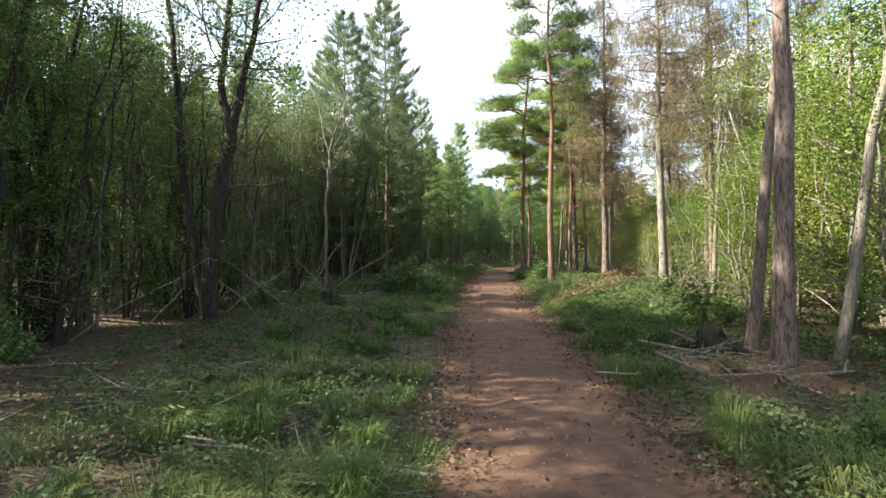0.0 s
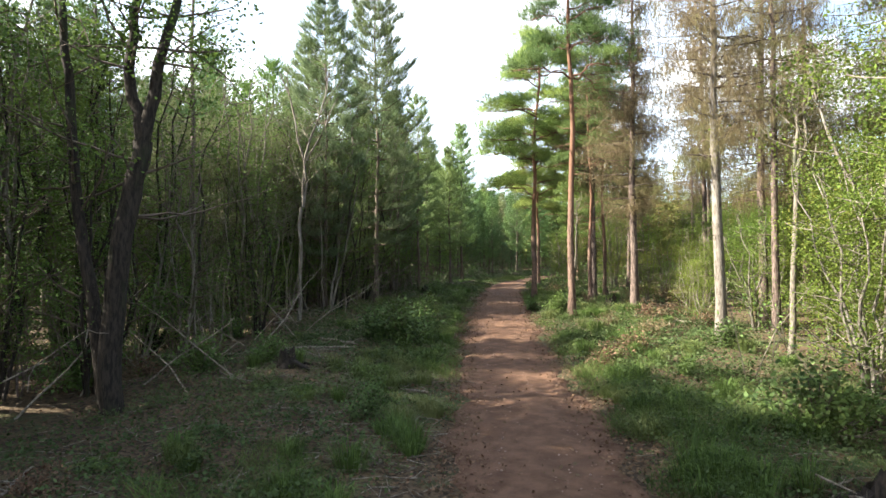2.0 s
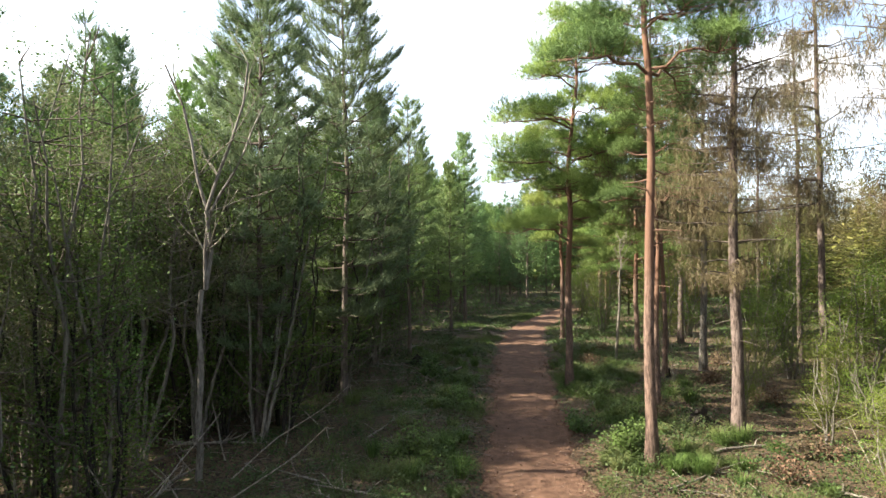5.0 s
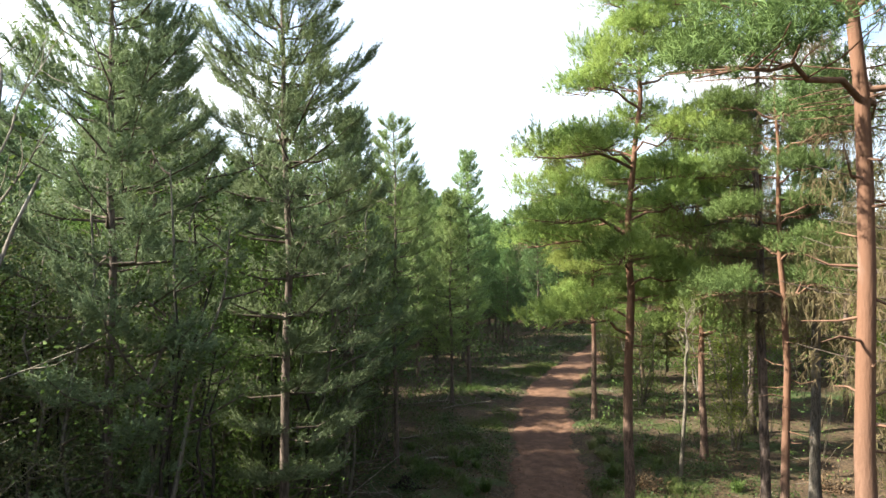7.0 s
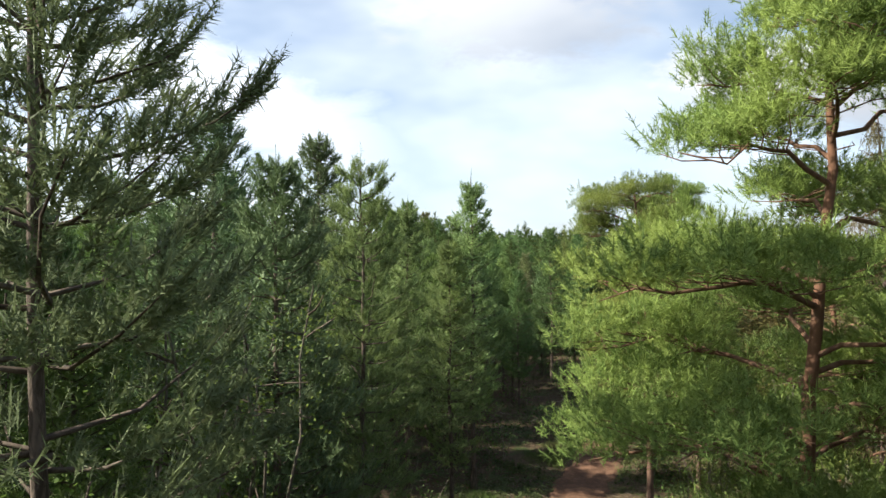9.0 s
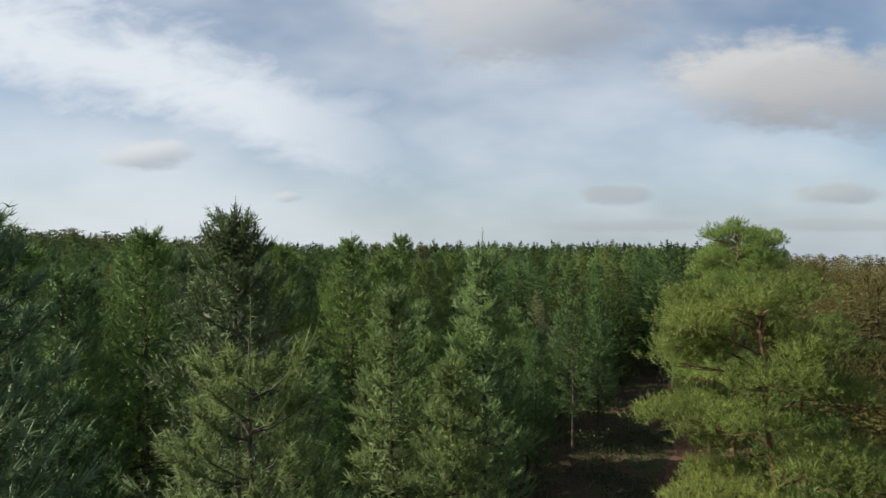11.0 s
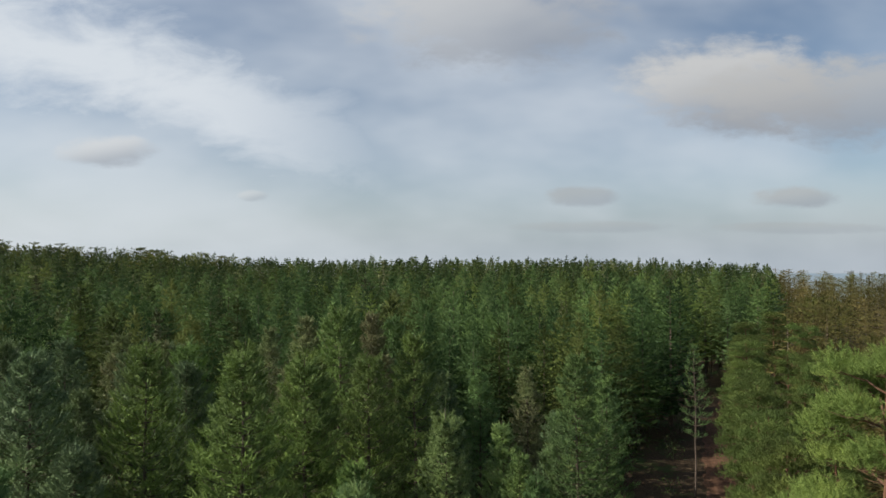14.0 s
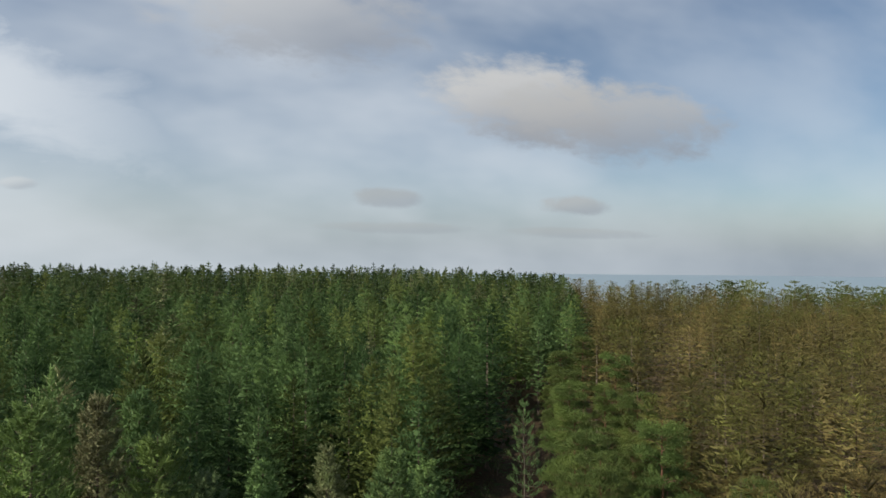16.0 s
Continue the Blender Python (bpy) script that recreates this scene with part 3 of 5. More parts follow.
def larch(rng, H, trunk_r, crown_from, reach, dense=1.0):
    """Larch in autumn: straight stem, level bare branches hung with tan curtains of twigs."""
    tr, br, fo = Soup(), Soup(), Soup()
    stem = wobble_line(rng, np.array([0, 0, 0.0]), np.array([0, 0, H]), 14, 0.03)
    f = np.linspace(0, 1, 14)
    rad = trunk_r * (1 - f) ** 0.8 + 0.015
    rad[0] *= 1.35
    tube(tr, stem, rad, 10)
    z = crown_from * H
    while z < H - 0.2:
        u = (z - crown_from * H) / (H * (1 - crown_from))
        for k in range(rng.integers(3, 6)):
            az = rng.uniform(0, 6.28)
            L = (reach * (1 - u) ** 0.7 * min(1, 0.5 + 2 * u) + 0.2) * rng.uniform(0.5, 1.15)
            h = np.array([math.cos(az), math.sin(az), 0])
            sidev = np.array([-h[1], h[0], 0])
            o = np.array([np.interp(z, stem[:, 2], stem[:, 0]), np.interp(z, stem[:, 2], stem[:, 1]), z])
            s = np.linspace(0, 1, 5)[:, None]
            curve = o + h * L * s + np.array([0, 0, 1.0]) * L * (0.10 * s - 0.25 * s ** 2 + 0.28 * s ** 3)
            curve[1:-1] += rng.normal(size=(3, 3)) * 0.04
            tube(br, curve, 0.024 * (1 - s[:, 0]) + 0.006, 3)
            nt = int((7 + L * 20) * dense)
            st = rng.uniform(0.12, 1.0, nt)
            at = np.stack([np.interp(st, s[:, 0], curve[:, c]) for c in range(3)], 1)
            at += sidev * rng.normal(size=(nt, 1)) * 0.16 * L
            drop = rng.uniform(0.15, 0.6, nt)
            end = at + np.stack([rng.normal(size=nt) * 0.09, rng.normal(size=nt) * 0.09, -drop], 1)
            for q in (0.15, 0.5, 0.85):
                brush(fo, at + (end - at) * q, end - at + rng.normal(size=(nt, 3)) * 0.12, np.full(nt, 0.21), rng, 4, 0.0115, 0.4)
        z += rng.uniform(0.28, 0.5)
    for _ in range(22):
        zc = rng.uniform(0.12, crown_from) * H
        az = rng.uniform(0, 6.28)
        L = rng.uniform(0.2, 1.0)
        o = np.array([0, 0, zc])
        e = o + np.array([math.cos(az) * L, math.sin(az) * L, rng.uniform(-0.25, 0.1) * L])
        tube(br, [o, (o + e) / 2 + [0, 0, 0.03], e], [0.014, 0.009, 0.003], 3)
    return tr, br, fo


def grow(rng, br, p, d, L, r, depth, ends, curl=0.25):
    """One bough with forks; collects the fine ends."""
    n = 5
    pts = [np.array(p, float)]
    d = unit(np.array(d, float))
    for _ in range(n):
        d = unit(d + rng.normal(size=3) * curl * 0.4 + np.array([0, 0, 0.05]))
        pts.append(pts[-1] + d * L / n)
    pts = np.array(pts)
    tube(br, pts, np.linspace(r, r * 0.5, n + 1), 6 if depth > 1 else 4 if depth else 3)
    if depth == 0:
        ends.append(pts)
        return
    for k in range(rng.integers(2, 5)):
        i = rng.integers(2, n + 1)
        side = unit(rng.normal(size=3) + d * 0.8 + np.array([0, 0, 0.2]))
        grow(rng, br, pts[i], side, L * rng.uniform(0.45, 0.7), r * 0.5 * rng.uniform(0.7, 1), depth - 1, ends, curl)
    grow(rng, br, pts[-1], d, L * 0.65, r * 0.5, depth - 1, ends, curl)


def broadleaf(rng, H, stems, trunk_r, per_end=26, leaf=0.075, spread=0.30, first_leaf=0.35, lean=0.15, depth=2, scatter=0.22):
    """Broadleaved tree or coppice of several stems with leafy sprays."""
    tr, br, fo = Soup(), Soup(), Soup()
    for k in range(stems):
        az = k * 6.283 / stems + rng.uniform(0, 1.5)
        out = lean * H * rng.uniform(0.4, 1.2) if stems > 1 else lean * H * 0.3
        top = np.array([math.cos(az) * out, math.sin(az) * out, H * rng.uniform(0.78, 1.0)])
        foot = np.array([math.cos(az), math.sin(az), 0]) * (0.12 if stems > 1 else 0)
        stem = wobble_line(rng, foot, top, 9, 0.02 * H)
        rad = trunk_r * (1 - np.linspace(0, 1, 9)) ** 0.8 * rng.uniform(0.7, 1.1) + 0.01
        tube(tr, stem, rad, 7)
        for j in range(int(5 + H * 0.9)):
            f = rng.uniform(first_leaf, 1.0)
            p = np.array([np.interp(f, np.linspace(0, 1, 9), stem[:, c]) for c in range(3)])
            a2 = rng.uniform(0, 6.28)
            d = np.array([math.cos(a2), math.sin(a2), rng.uniform(0.0, 0.6)])
            ends = []
            grow(rng, br, p, d, H * spread * rng.uniform(0.4, 0.9) * (1.1 - 0.6 * f), 0.018 + 0.012 * (1 - f), max(0, depth - 1), ends)
            for e in ends:
                nl = int(per_end * rng.uniform(0.3, 1.3))
                if nl:
                    i = rng.integers(1, len(e), nl)
                    leaves(fo, e[i] + rng.normal(size=(nl, 3)) * scatter * np.array([1, 1, 0.5]), np.full(nl, leaf), rng, 0.5)
    return tr, br, fo


def shrub(rng, R, H, n_leaf, leaf):
    br, fo = Soup(), Soup()
    for k in range(14):
        a = rng.uniform(0, 6.28)
        t = rng.uniform(0.2, 1.0)
        e = np.array([math.cos(a) * R * t, math.sin(a) * R * t, H * (1.05 - 0.55 * t * t) * rng.uniform(0.7, 1.1)])
        line = wobble_line(rng, np.zeros(3), e, 5, 0.04)
        tube(br, line, np.linspace(0.016, 0.004, 5), 4)
        m = n_leaf // 14
        f = rng.uniform(0.25, 1.05, m)
        at = np.stack([np.interp(f, np.linspace(0, 1, 5), line[:, c]) for c in range(3)], 1) + rng.normal(size=(m, 3)) * 0.16 * R
        at[:, 2] = np.abs(at[:, 2])
        leaves(fo, at, np.full(m, leaf), rng, 0.8)
    return br, fo


def tree(name, label, category, soups, bark_mat, twig_mat, leaf_mat, group="", crown="crown", trunk="trunk", rounded=0.0):
    e = thing(name, label, category, group)
    st = part(trunk, soups[0], bark_mat, e, smooth=True)
    if trunk != "trunk":
        st["kind"] = "stuff"
    part("branchwork", soups[1], twig_mat, e, smooth=True)["kind"] = "stuff"
    if soups[2].v:
        part(crown, soups[2], leaf_mat, e, rounded=rounded)["kind"] = "stuff"
    return e


RNG = np.random.default_rng(7)


def seeded(k):
    return np.random.default_rng(1000 + k)


class Kind:
    """A few grown models of one kind; every later one is a copy that shares their meshes."""

    def __init__(self, models):
        self.models, self.used = models, [False] * len(models)

    def put(self, k, m, label=""):
        k = k % len(self.models)
        ob = self.models[k]
        if self.used[k]:
            ob = copy_thing(ob, m)
        else:
            self.used[k] = True
            ob.matrix_basis = m
        if label:
            ob["label"] = label
        return ob


# conifers of the plantation
MIXED = (M_NEEDLE, M_NEEDLE_DARK, M_NEEDLE_B, M_NEEDLE)
CONIFERS = Kind([tree("conifer", ("young green plantation pine with upswept branch tips", "young dark green plantation pine with upswept tips", "young yellowish-green plantation pine with upswept tips", "young green plantation pine with upswept branch tips")[k], "conifer",
                      conifer(seeded(k), 12.5 + 0.7 * k, (2.2, 2.05, 2.4, 2.1)[k], (0.26, 0.20, 0.14, 0.22)[k], 1.6, needles=10, tuft=0.16, blade=0.022, taper=0.7, full=0.8, inner=0.26), M_CONIFER_BARK, M_TWIG, MIXED[k], "plantation pines", rounded=0.32) for k in range(4)])
LIGHT_CONIFERS = Kind([tree("conifer", ("dark green pine of the dense plantation", "yellowish-green pine of the dense plantation", "green pine of the dense plantation", "browning larch among the plantation pines")[k], "conifer",
                            conifer(seeded(20 + k), 12.6 + 0.5 * k, (2.25, 2.4, 2.15, 2.2)[k], 0.14, 1.15, False, 0.12, 0.19, 0.030, 5, 8, 0.5, taper=0.7, full=0.8, inner=0.3), M_CONIFER_BARK, M_TWIG,
                            (M_NEEDLE_DARK, M_NEEDLE_B, M_NEEDLE, M_NEEDLE_C)[k], "plantation pines", rounded=0.32) for k in range(4)])
FINE_CONIFERS = Kind([tree("conifer", ("tall dark green pine with layered upswept branches", "pale green pine with layered upswept branches, sunlight put into its colour")[k], "conifer",
                           conifer(seeded(30 + k), 14.0, (1.8, 1.45)[k], (0.18, 0.30)[k], (2.9, 2.2)[k], True, 0.09, 0.125, 0.014, 10, 28, 0.6, taper=0.7, full=0.5), M_CONIFER_BARK, M_TWIG, (M_NEEDLE_FINE, M_NEEDLE_SUNLIT)[k], "plantation pines", rounded=0.45) for k in range(2)])
SUNLIT_CONIFERS = Kind([tree("conifer", "pale green young pine with airy branches, sunlight put into its colour", "conifer",
                           conifer(seeded(34 + k), 12.5, (1.5, 1.35)[k], 0.26, 1.6, True, 0.1, 0.15, 0.022, 8, 10, 0.52, taper=0.8, full=0.65, inner=0.3), M_CONIFER_BARK, M_TWIG, M_NEEDLE_SUNLIT, "plantation pines", rounded=0.45) for k in range(2)])
SLENDER = Kind([tree("conifer", "slender bare-stemmed conifer with a thin high crown", "conifer",
                     conifer(seeded(36), 13.0, 0.9, 0.5, 0.8, True, 0.085, 0.13, 0.016, 8, 10, 0.6), M_CONIFER_BARK, M_TWIG, M_NEEDLE, "plantation pines")])
PLACED = []


def stand(kind, k, x, y, size=1.0, turn=None, lean=(0, 0), label="", sink=0.08):
    PLACED.append((x, y))
    return kind.put(k, place(None, x, y, RNG.uniform(0, 360) if turn is None else turn, size, lean, sink), label)


# pines that stand out beside the track
for x, y, h, k in ((-3.15, 36.3, 15.6, 0), (-4.9, 32.5, 12.0, 0), (-1.45, 45.3, 12.2, 1), (-6.8, 38.5, 12.0, 0)):
    stand(FINE_CONIFERS, k, x, y, h / 14.0)
for x, y, h, k in ((-3.6, 51.5, 13.6, 1), (-5.2, 46.5, 13.0, 1), (-2.9, 43.2, 11.4, 1), (8.65, 81.5, 11.9, 3), (-8.2, 69.4, 11.0, 1)):
    stand(CONIFERS, k, x, y, h / (12.5 + 0.7 * k))
for x, y, h, k in ((1.6, 59.0, 13.4, 1), (0.6, 54.5, 10.6, 0), (-1.2, 58.5, 11.4, 1), (-0.44, 67.6, 13.0, 0), (2.0, 71.6, 11.1, 1), (4.6, 78.0, 11.5, 0)):
    stand(SUNLIT_CONIFERS, k, x, y, h / 12.5)
for x, y, h in ((-7.2, 24.2, 13.5), (-8.6, 21.2, 10.0), (-10.5, 34.0, 11.5), (-8.6, 31.0, 10.2), (18.2, 90.5, 10.5)):
    stand(SLENDER, 0, x, y, h / 13.0)
PLACED.append((-5.2, 29.0))

# Scots pines and larches on the sunny side
TIERED_LIMBS = [(5.4, 195, 2.5, 0.16), (5.8, 165, 1.9, 0.2), (6.0, 60, 1.8, 0.1), (6.6, 320, 1.8, 0.1), (7.0, 250, 2.0, 0.12), (7.3, 175, 2.7, 0.16), (7.6, 15, 2.0, 0.1), (7.8, 215, 2.6, 0.16), (7.9, 120, 2.6, 0.12), (8.2, 290, 2.2, 0.1), (8.5, 155, 2.7, 0.2), (8.7, 345, 2.1, 0.05),
                (9.0, 70, 2.3, 0.15), (9.5, 182, 2.7, 0.1), (9.6, 235, 2.0, 0.12), (9.8, 130, 2.0, 0.15), (10.3, 5, 2.5, 0.2), (11.0, 185, 1.9, 0.25), (11.3, 110, 1.7, 0.3), (11.5, 240, 1.6, 0.3), (11.6, 340, 2.1, 0.25), (12.0, 160, 1.4, 0.35),
                (12.3, 30, 2.0, 0.3), (12.6, 290, 1.5, 0.35), (12.8, 350, 1.8, 0.3), (12.9, 80, 1.3, 0.4), (13.1, 200, 1.0, 0.5), (8.3, 30, 2.1, 0.1), (8.9, 312, 2.2, 0.12), (7.1, 100, 2.2, 0.1), (9.9, 325, 1.8, 0.12), (10.6, 60, 1.6, 0.2), (12.1, 255, 1.5, 0.3), (11.9, 20, 1.9, 0.3)]
SCOTS = Kind([tree("scots_pine", ("tall Scots pine with orange bark and tiered green needle clouds", "Scots pine with red flaking bark and grey-green needle clouds", "Scots pine with flaking orange bark and green needle clouds")[k], "pine tree",
                   scots_pine(seeded(40 + k), 14.0, (0.125, 0.11, 0.13)[k], (TIERED_LIMBS, random_limbs(seeded(44), 14.0, 0.6, 2.3), random_limbs(seeded(45), 14.0, 0.36, 2.7))[k], ((0.55, -0.3), (-0.3, 0.1), (0.2, 0.1))[k],
                              (20, 20, 12)[k], (19, 18, 9)[k], (0.11, 0.11, 0.15)[k], (0.010, 0.009, 0.022)[k], (0.40, 0.36, 0.5)[k]),
                   M_SCOTS_BARK, M_SCOTS_LIMB, (M_SCOTS, M_SCOTS_NEAR, M_SCOTS_FAR)[k], "Scots pines beside the track", rounded=0.5) for k in range(3)])
for x, y, h, k in ((4.75, 38.9, 14.0, 0), (4.95, 30.0, 15.5, 1), (6.8, 51.6, 12.5, 0), (12.7, 67.3, 14.2, 0), (9.2, 45.5, 12.0, 2), (11.0, 58.5, 11.2, 2), (14.6, 74.5, 11.6, 2), (16.4, 79.0, 11.2, 2), (18.6, 84.0, 11.6, 2),
                   (20.8, 88.5, 11.4, 2), (23.2, 93.5, 11.0, 2), (25.5, 98.5, 11.6, 2), (28.8, 104.5, 11.2, 2), (32.5, 111.5, 11.4, 2), (39.5, 119.0, 11.4, 2), (17.5, 66.5, 10.8, 2), (22.5, 76.5, 10.8, 2), (6.9, 35.6, 10.0, 1), (8.7, 40.2, 10.4, 1),
                   (21.5, 82.0, 9.6, 2), (24.8, 87.5, 11.8, 2), (26.0, 92.0, 9.2, 2), (29.5, 96.5, 11.0, 2), (31.5, 103.0, 9.8, 2), (36.0, 108.0, 11.6, 2), (27.0, 84.0, 9.4, 2), (-111.0, 238.0, 14.5, 2)):
    stand(SCOTS, k, x, y, h / 14.0, {30.0: 90.0, 38.9: 0.0, 51.6: 150.0, 67.3: 40.0}.get(y))
TALL_PINES = Kind([tree("pine_tree", "tall straight pine with pinkish-grey bark lit by sun", "pine tree",
                        scots_pine(seeded(50 + k), 17.0, (0.165, 0.11)[k], random_limbs(seeded(54 + k), 17.0, 0.62, (2.6, 1.9)[k]), (0.1, 0.0), 12, 8, 0.18, 0.03), (M_PINE_BARK, M_CONIFER_BARK)[k], M_TWIG, M_SCOTS) for k in range(2)])
stand(TALL_PINES, 0, 5.64, 10.9, 1.0, 40)
stand(TALL_PINES, 1, 5.75, 12.3, 0.9, 0, (0, 6.0), "tall leaning pine with grey shaded bark")
LARCHES = Kind([tree("larch", "larch with pale grey bark and drooping tan autumn twigs", "larch",
                     larch(seeded(60 + k), 16.0 - k, (0.15, 0.15, 0.10)[k], (0.34, 0.28, 0.4)[k], 2.7, (1.0, 1.0, 0.8)[k]), (M_PALE_BARK, M_PINE_BARK, M_PINE_BARK)[k], M_TWIG, M_LARCH, "autumn larches") for k in range(3)])
for x, y, h, k in ((8.0, 23.8, 16, 0), (8.0, 32.3, 15.5, 1), (7.6, 37.8, 15, 2), (10.6, 25.8, 14.5, 2), (13.6, 24.6, 15, 1), (11.5, 28.5, 15, 1), (12.5, 36.0, 15, 2), (10.5, 41.0, 14.5, 0), (15.0, 32.0, 15, 1), (15.5, 43.0, 14, 2), (12.5, 49.0, 13.5, 1), (17.5, 51.0, 13.5, 2)):
    stand(LARCHES, k, x, y, h / (16.0 - k))

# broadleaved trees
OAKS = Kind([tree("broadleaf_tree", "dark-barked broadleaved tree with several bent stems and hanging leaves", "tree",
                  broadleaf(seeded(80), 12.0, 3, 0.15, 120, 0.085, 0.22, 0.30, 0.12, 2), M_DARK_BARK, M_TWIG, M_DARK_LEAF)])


def forked_oak():
    """Bent tree of two dark stems, one of them forked high up, with leaves hanging from the top."""
    g = seeded(85)
    tr, br, fo = Soup(), Soup(), Soup()
    main = [(0, 0, 0), (-0.04, 0, 0.9), (0.16, 0, 3.0), (0.45, 0.1, 4.6)]
    left = [(0.45, 0.1, 4.6), (0.19, 0.1, 5.8), (0.43, 0, 7.3), (0.5, 0, 10.5)]
    right = [(0.45, 0.1, 4.6), (0.72, 0.1, 5.9), (1.03, 0.2, 7.3), (1.4, 0.2, 10.5)]
    second = [(-0.1, 0.1, 0), (-0.37, 0.2, 1.4), (-0.75, 0.3, 3.5), (-0.88, 0.2, 5.7), (-1.04, 0.2, 7.3), (-1.3, 0.2, 10.0)]
    for pts, r0, r1 in ((main, 0.2, 0.15), (left, 0.11, 0.04), (right, 0.12, 0.04), (second, 0.13, 0.04)):
        pts = np.array(pts)
        n = 4 * len(pts)
        t = np.linspace(0, len(pts) - 1, n)
        line = np.stack([np.interp(t, np.arange(len(pts)), pts[:, c]) for c in range(3)], 1)
        line[1:-1] = (line[:-2] + line[1:-1] * 2 + line[2:]) / 4 + g.normal(size=(n - 2, 3)) * 0.015
        tube(tr, line, np.linspace(r0, r1, n), 10)
        for _ in range(16):
            i = int(g.integers(n // 3, n))
            if line[i, 2] < 3.2:
                continue
            ends = []
            a = g.uniform(0, 6.28)
            grow(g, br, line[i], (math.cos(a), math.sin(a), g.uniform(-0.2, 0.5)), g.uniform(0.7, 1.9), 0.025, 1, ends)
            for q in ends:
                m = int(g.integers(10, 60)) if line[i, 2] > 5.2 else 12
                leaves(fo, q[g.integers(1, len(q), m)] + g.normal(size=(m, 3)) * 0.2 + np.array([0, 0, -0.08]), np.full(m, 0.08), g, 0.2)
    return tr, br, fo


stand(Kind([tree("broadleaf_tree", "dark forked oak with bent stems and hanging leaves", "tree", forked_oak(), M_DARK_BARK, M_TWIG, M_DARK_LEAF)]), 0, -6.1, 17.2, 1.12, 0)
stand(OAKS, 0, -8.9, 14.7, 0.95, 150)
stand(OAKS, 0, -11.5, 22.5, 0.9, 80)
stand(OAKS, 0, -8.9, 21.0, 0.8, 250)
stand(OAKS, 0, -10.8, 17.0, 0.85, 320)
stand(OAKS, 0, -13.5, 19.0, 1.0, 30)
HAZELS = Kind([tree("hazel", ("many-stemmed hazel with sunlit yellow-green leaves", "many-stemmed hazel with mid-green leaves")[k], "tree",
                    broadleaf(seeded(90 + k), 6.5, 6, 0.05, 300, 0.062, 0.30, 0.10, 0.2, 1, 0.38), M_PALE_BARK, M_PALE_TWIG, (M_LEAF, M_MID_LEAF)[k], "leafy hazels", trunk="coppice") for k in range(2)])
for x, y, h, k in ((9.0, 14.5, 6, 0), (11.2, 16.5, 6.5, 1), (8.2, 17.5, 5, 1), (12.5, 12.5, 6.5, 0), (9.8, 20.0, 6, 0), (13.5, 20.5, 6.5, 1), (10.8, 9.6, 5.5, 1), (11.6, 24.5, 6, 0), (15.5, 16.0, 7, 1), (14.5, 26.5, 6, 0), (8.6, 11.8, 6.0, 1), (17, 22, 7, 0), (10.2, 13.0, 6.0, 0), (12.0, 18.6, 6.5, 0), (9.2, 17.2, 5.0, 0), (11.0, 21.6, 6.0, 1), (14.0, 14.0, 7.0, 1), (8.9, 8.4, 5.0, 0), (12.8, 23.0, 6.0, 0), (15.8, 19.0, 7.0, 1)):
    stand(HAZELS, k, x, y, h / 6.5)
for x, y, s, t in ((9.4, 13.0, 1.45, 40), (11.3, 16.4, 1.5, 160), (10.6, 19.6, 1.35, 280), (13.4, 22.4, 1.5, 90), (12.8, 10.8, 1.5, 200)):
    stand(HAZELS, 1, x, y, s, t, label="tall many-stemmed broadleaved tree with mid-green leaves")
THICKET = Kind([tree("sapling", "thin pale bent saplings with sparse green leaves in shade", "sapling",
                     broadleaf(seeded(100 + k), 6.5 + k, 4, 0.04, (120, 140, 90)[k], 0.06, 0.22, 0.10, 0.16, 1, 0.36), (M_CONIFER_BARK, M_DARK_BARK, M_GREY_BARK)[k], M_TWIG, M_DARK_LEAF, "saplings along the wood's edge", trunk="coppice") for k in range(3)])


SALLOWS = Kind([tree("sallow", ("grey-stemmed sallow with a hazy twiggy grey-green crown", "leaning pale-stemmed sallow with sparse small leaves")[k], "tree",
                     broadleaf(seeded(110 + k), 9.0 + k, 4, 0.06, (110, 70)[k], 0.05, 0.24, 0.4, 0.14, 2, 0.3), M_GREY_BARK, M_PALE_TWIG, M_SALLOW, "sallows at the wood's edge", trunk="coppice", rounded=0.3) for k in range(2)])
for x, y, sz in ((-8.0, 31.0, 1.0), (-6.9, 29.9, 0.9), (-9.4, 32.2, 1.1), (-6.2, 31.6, 0.85), (-10.8, 30.6, 1.05), (-7.4, 26.6, 0.8), (-9.0, 27.8, 0.9), (-5.4, 34.0, 0.8), (-12.4, 33.0, 1.1), (-11.4, 27.4, 0.95), (-3.9, 40.5, 0.75), (-8.6, 24.6, 0.7)):
    stand(SALLOWS, int(abs(x) * 10) % 2, x, y, sz)


def edge_x(y):
    """Where the left-hand wood begins."""
    return float(np.interp(y, [0, 10, 18, 26, 34, 42, 50, 60], [-8.5, -8.0, -6.6, -4.6, -3.2, -2.2, -1.0, 1.5]))


r = seeded(120)
for _ in range(125):
    y = r.uniform(9, 48)
    x = edge_x(y) - abs(r.normal()) * 4.0 - 0.4
    if y < 31 and -x < 0.75 * (y - 19.5):
        continue
    THICKET.put(int(r.integers(0, 3)), place(None, x, y, r.uniform(0, 360), r.uniform(0.55, 1.15), (r.normal() * 4, r.normal() * 4)))

for _ in range(26):
    THICKET.put(int(r.integers(0, 2)), place(None, r.uniform(-12.5, -4.5), r.uniform(31.5, 36.0), r.uniform(0, 360), r.uniform(0.7, 1.1), (r.normal() * 4, r.normal() * 4)))

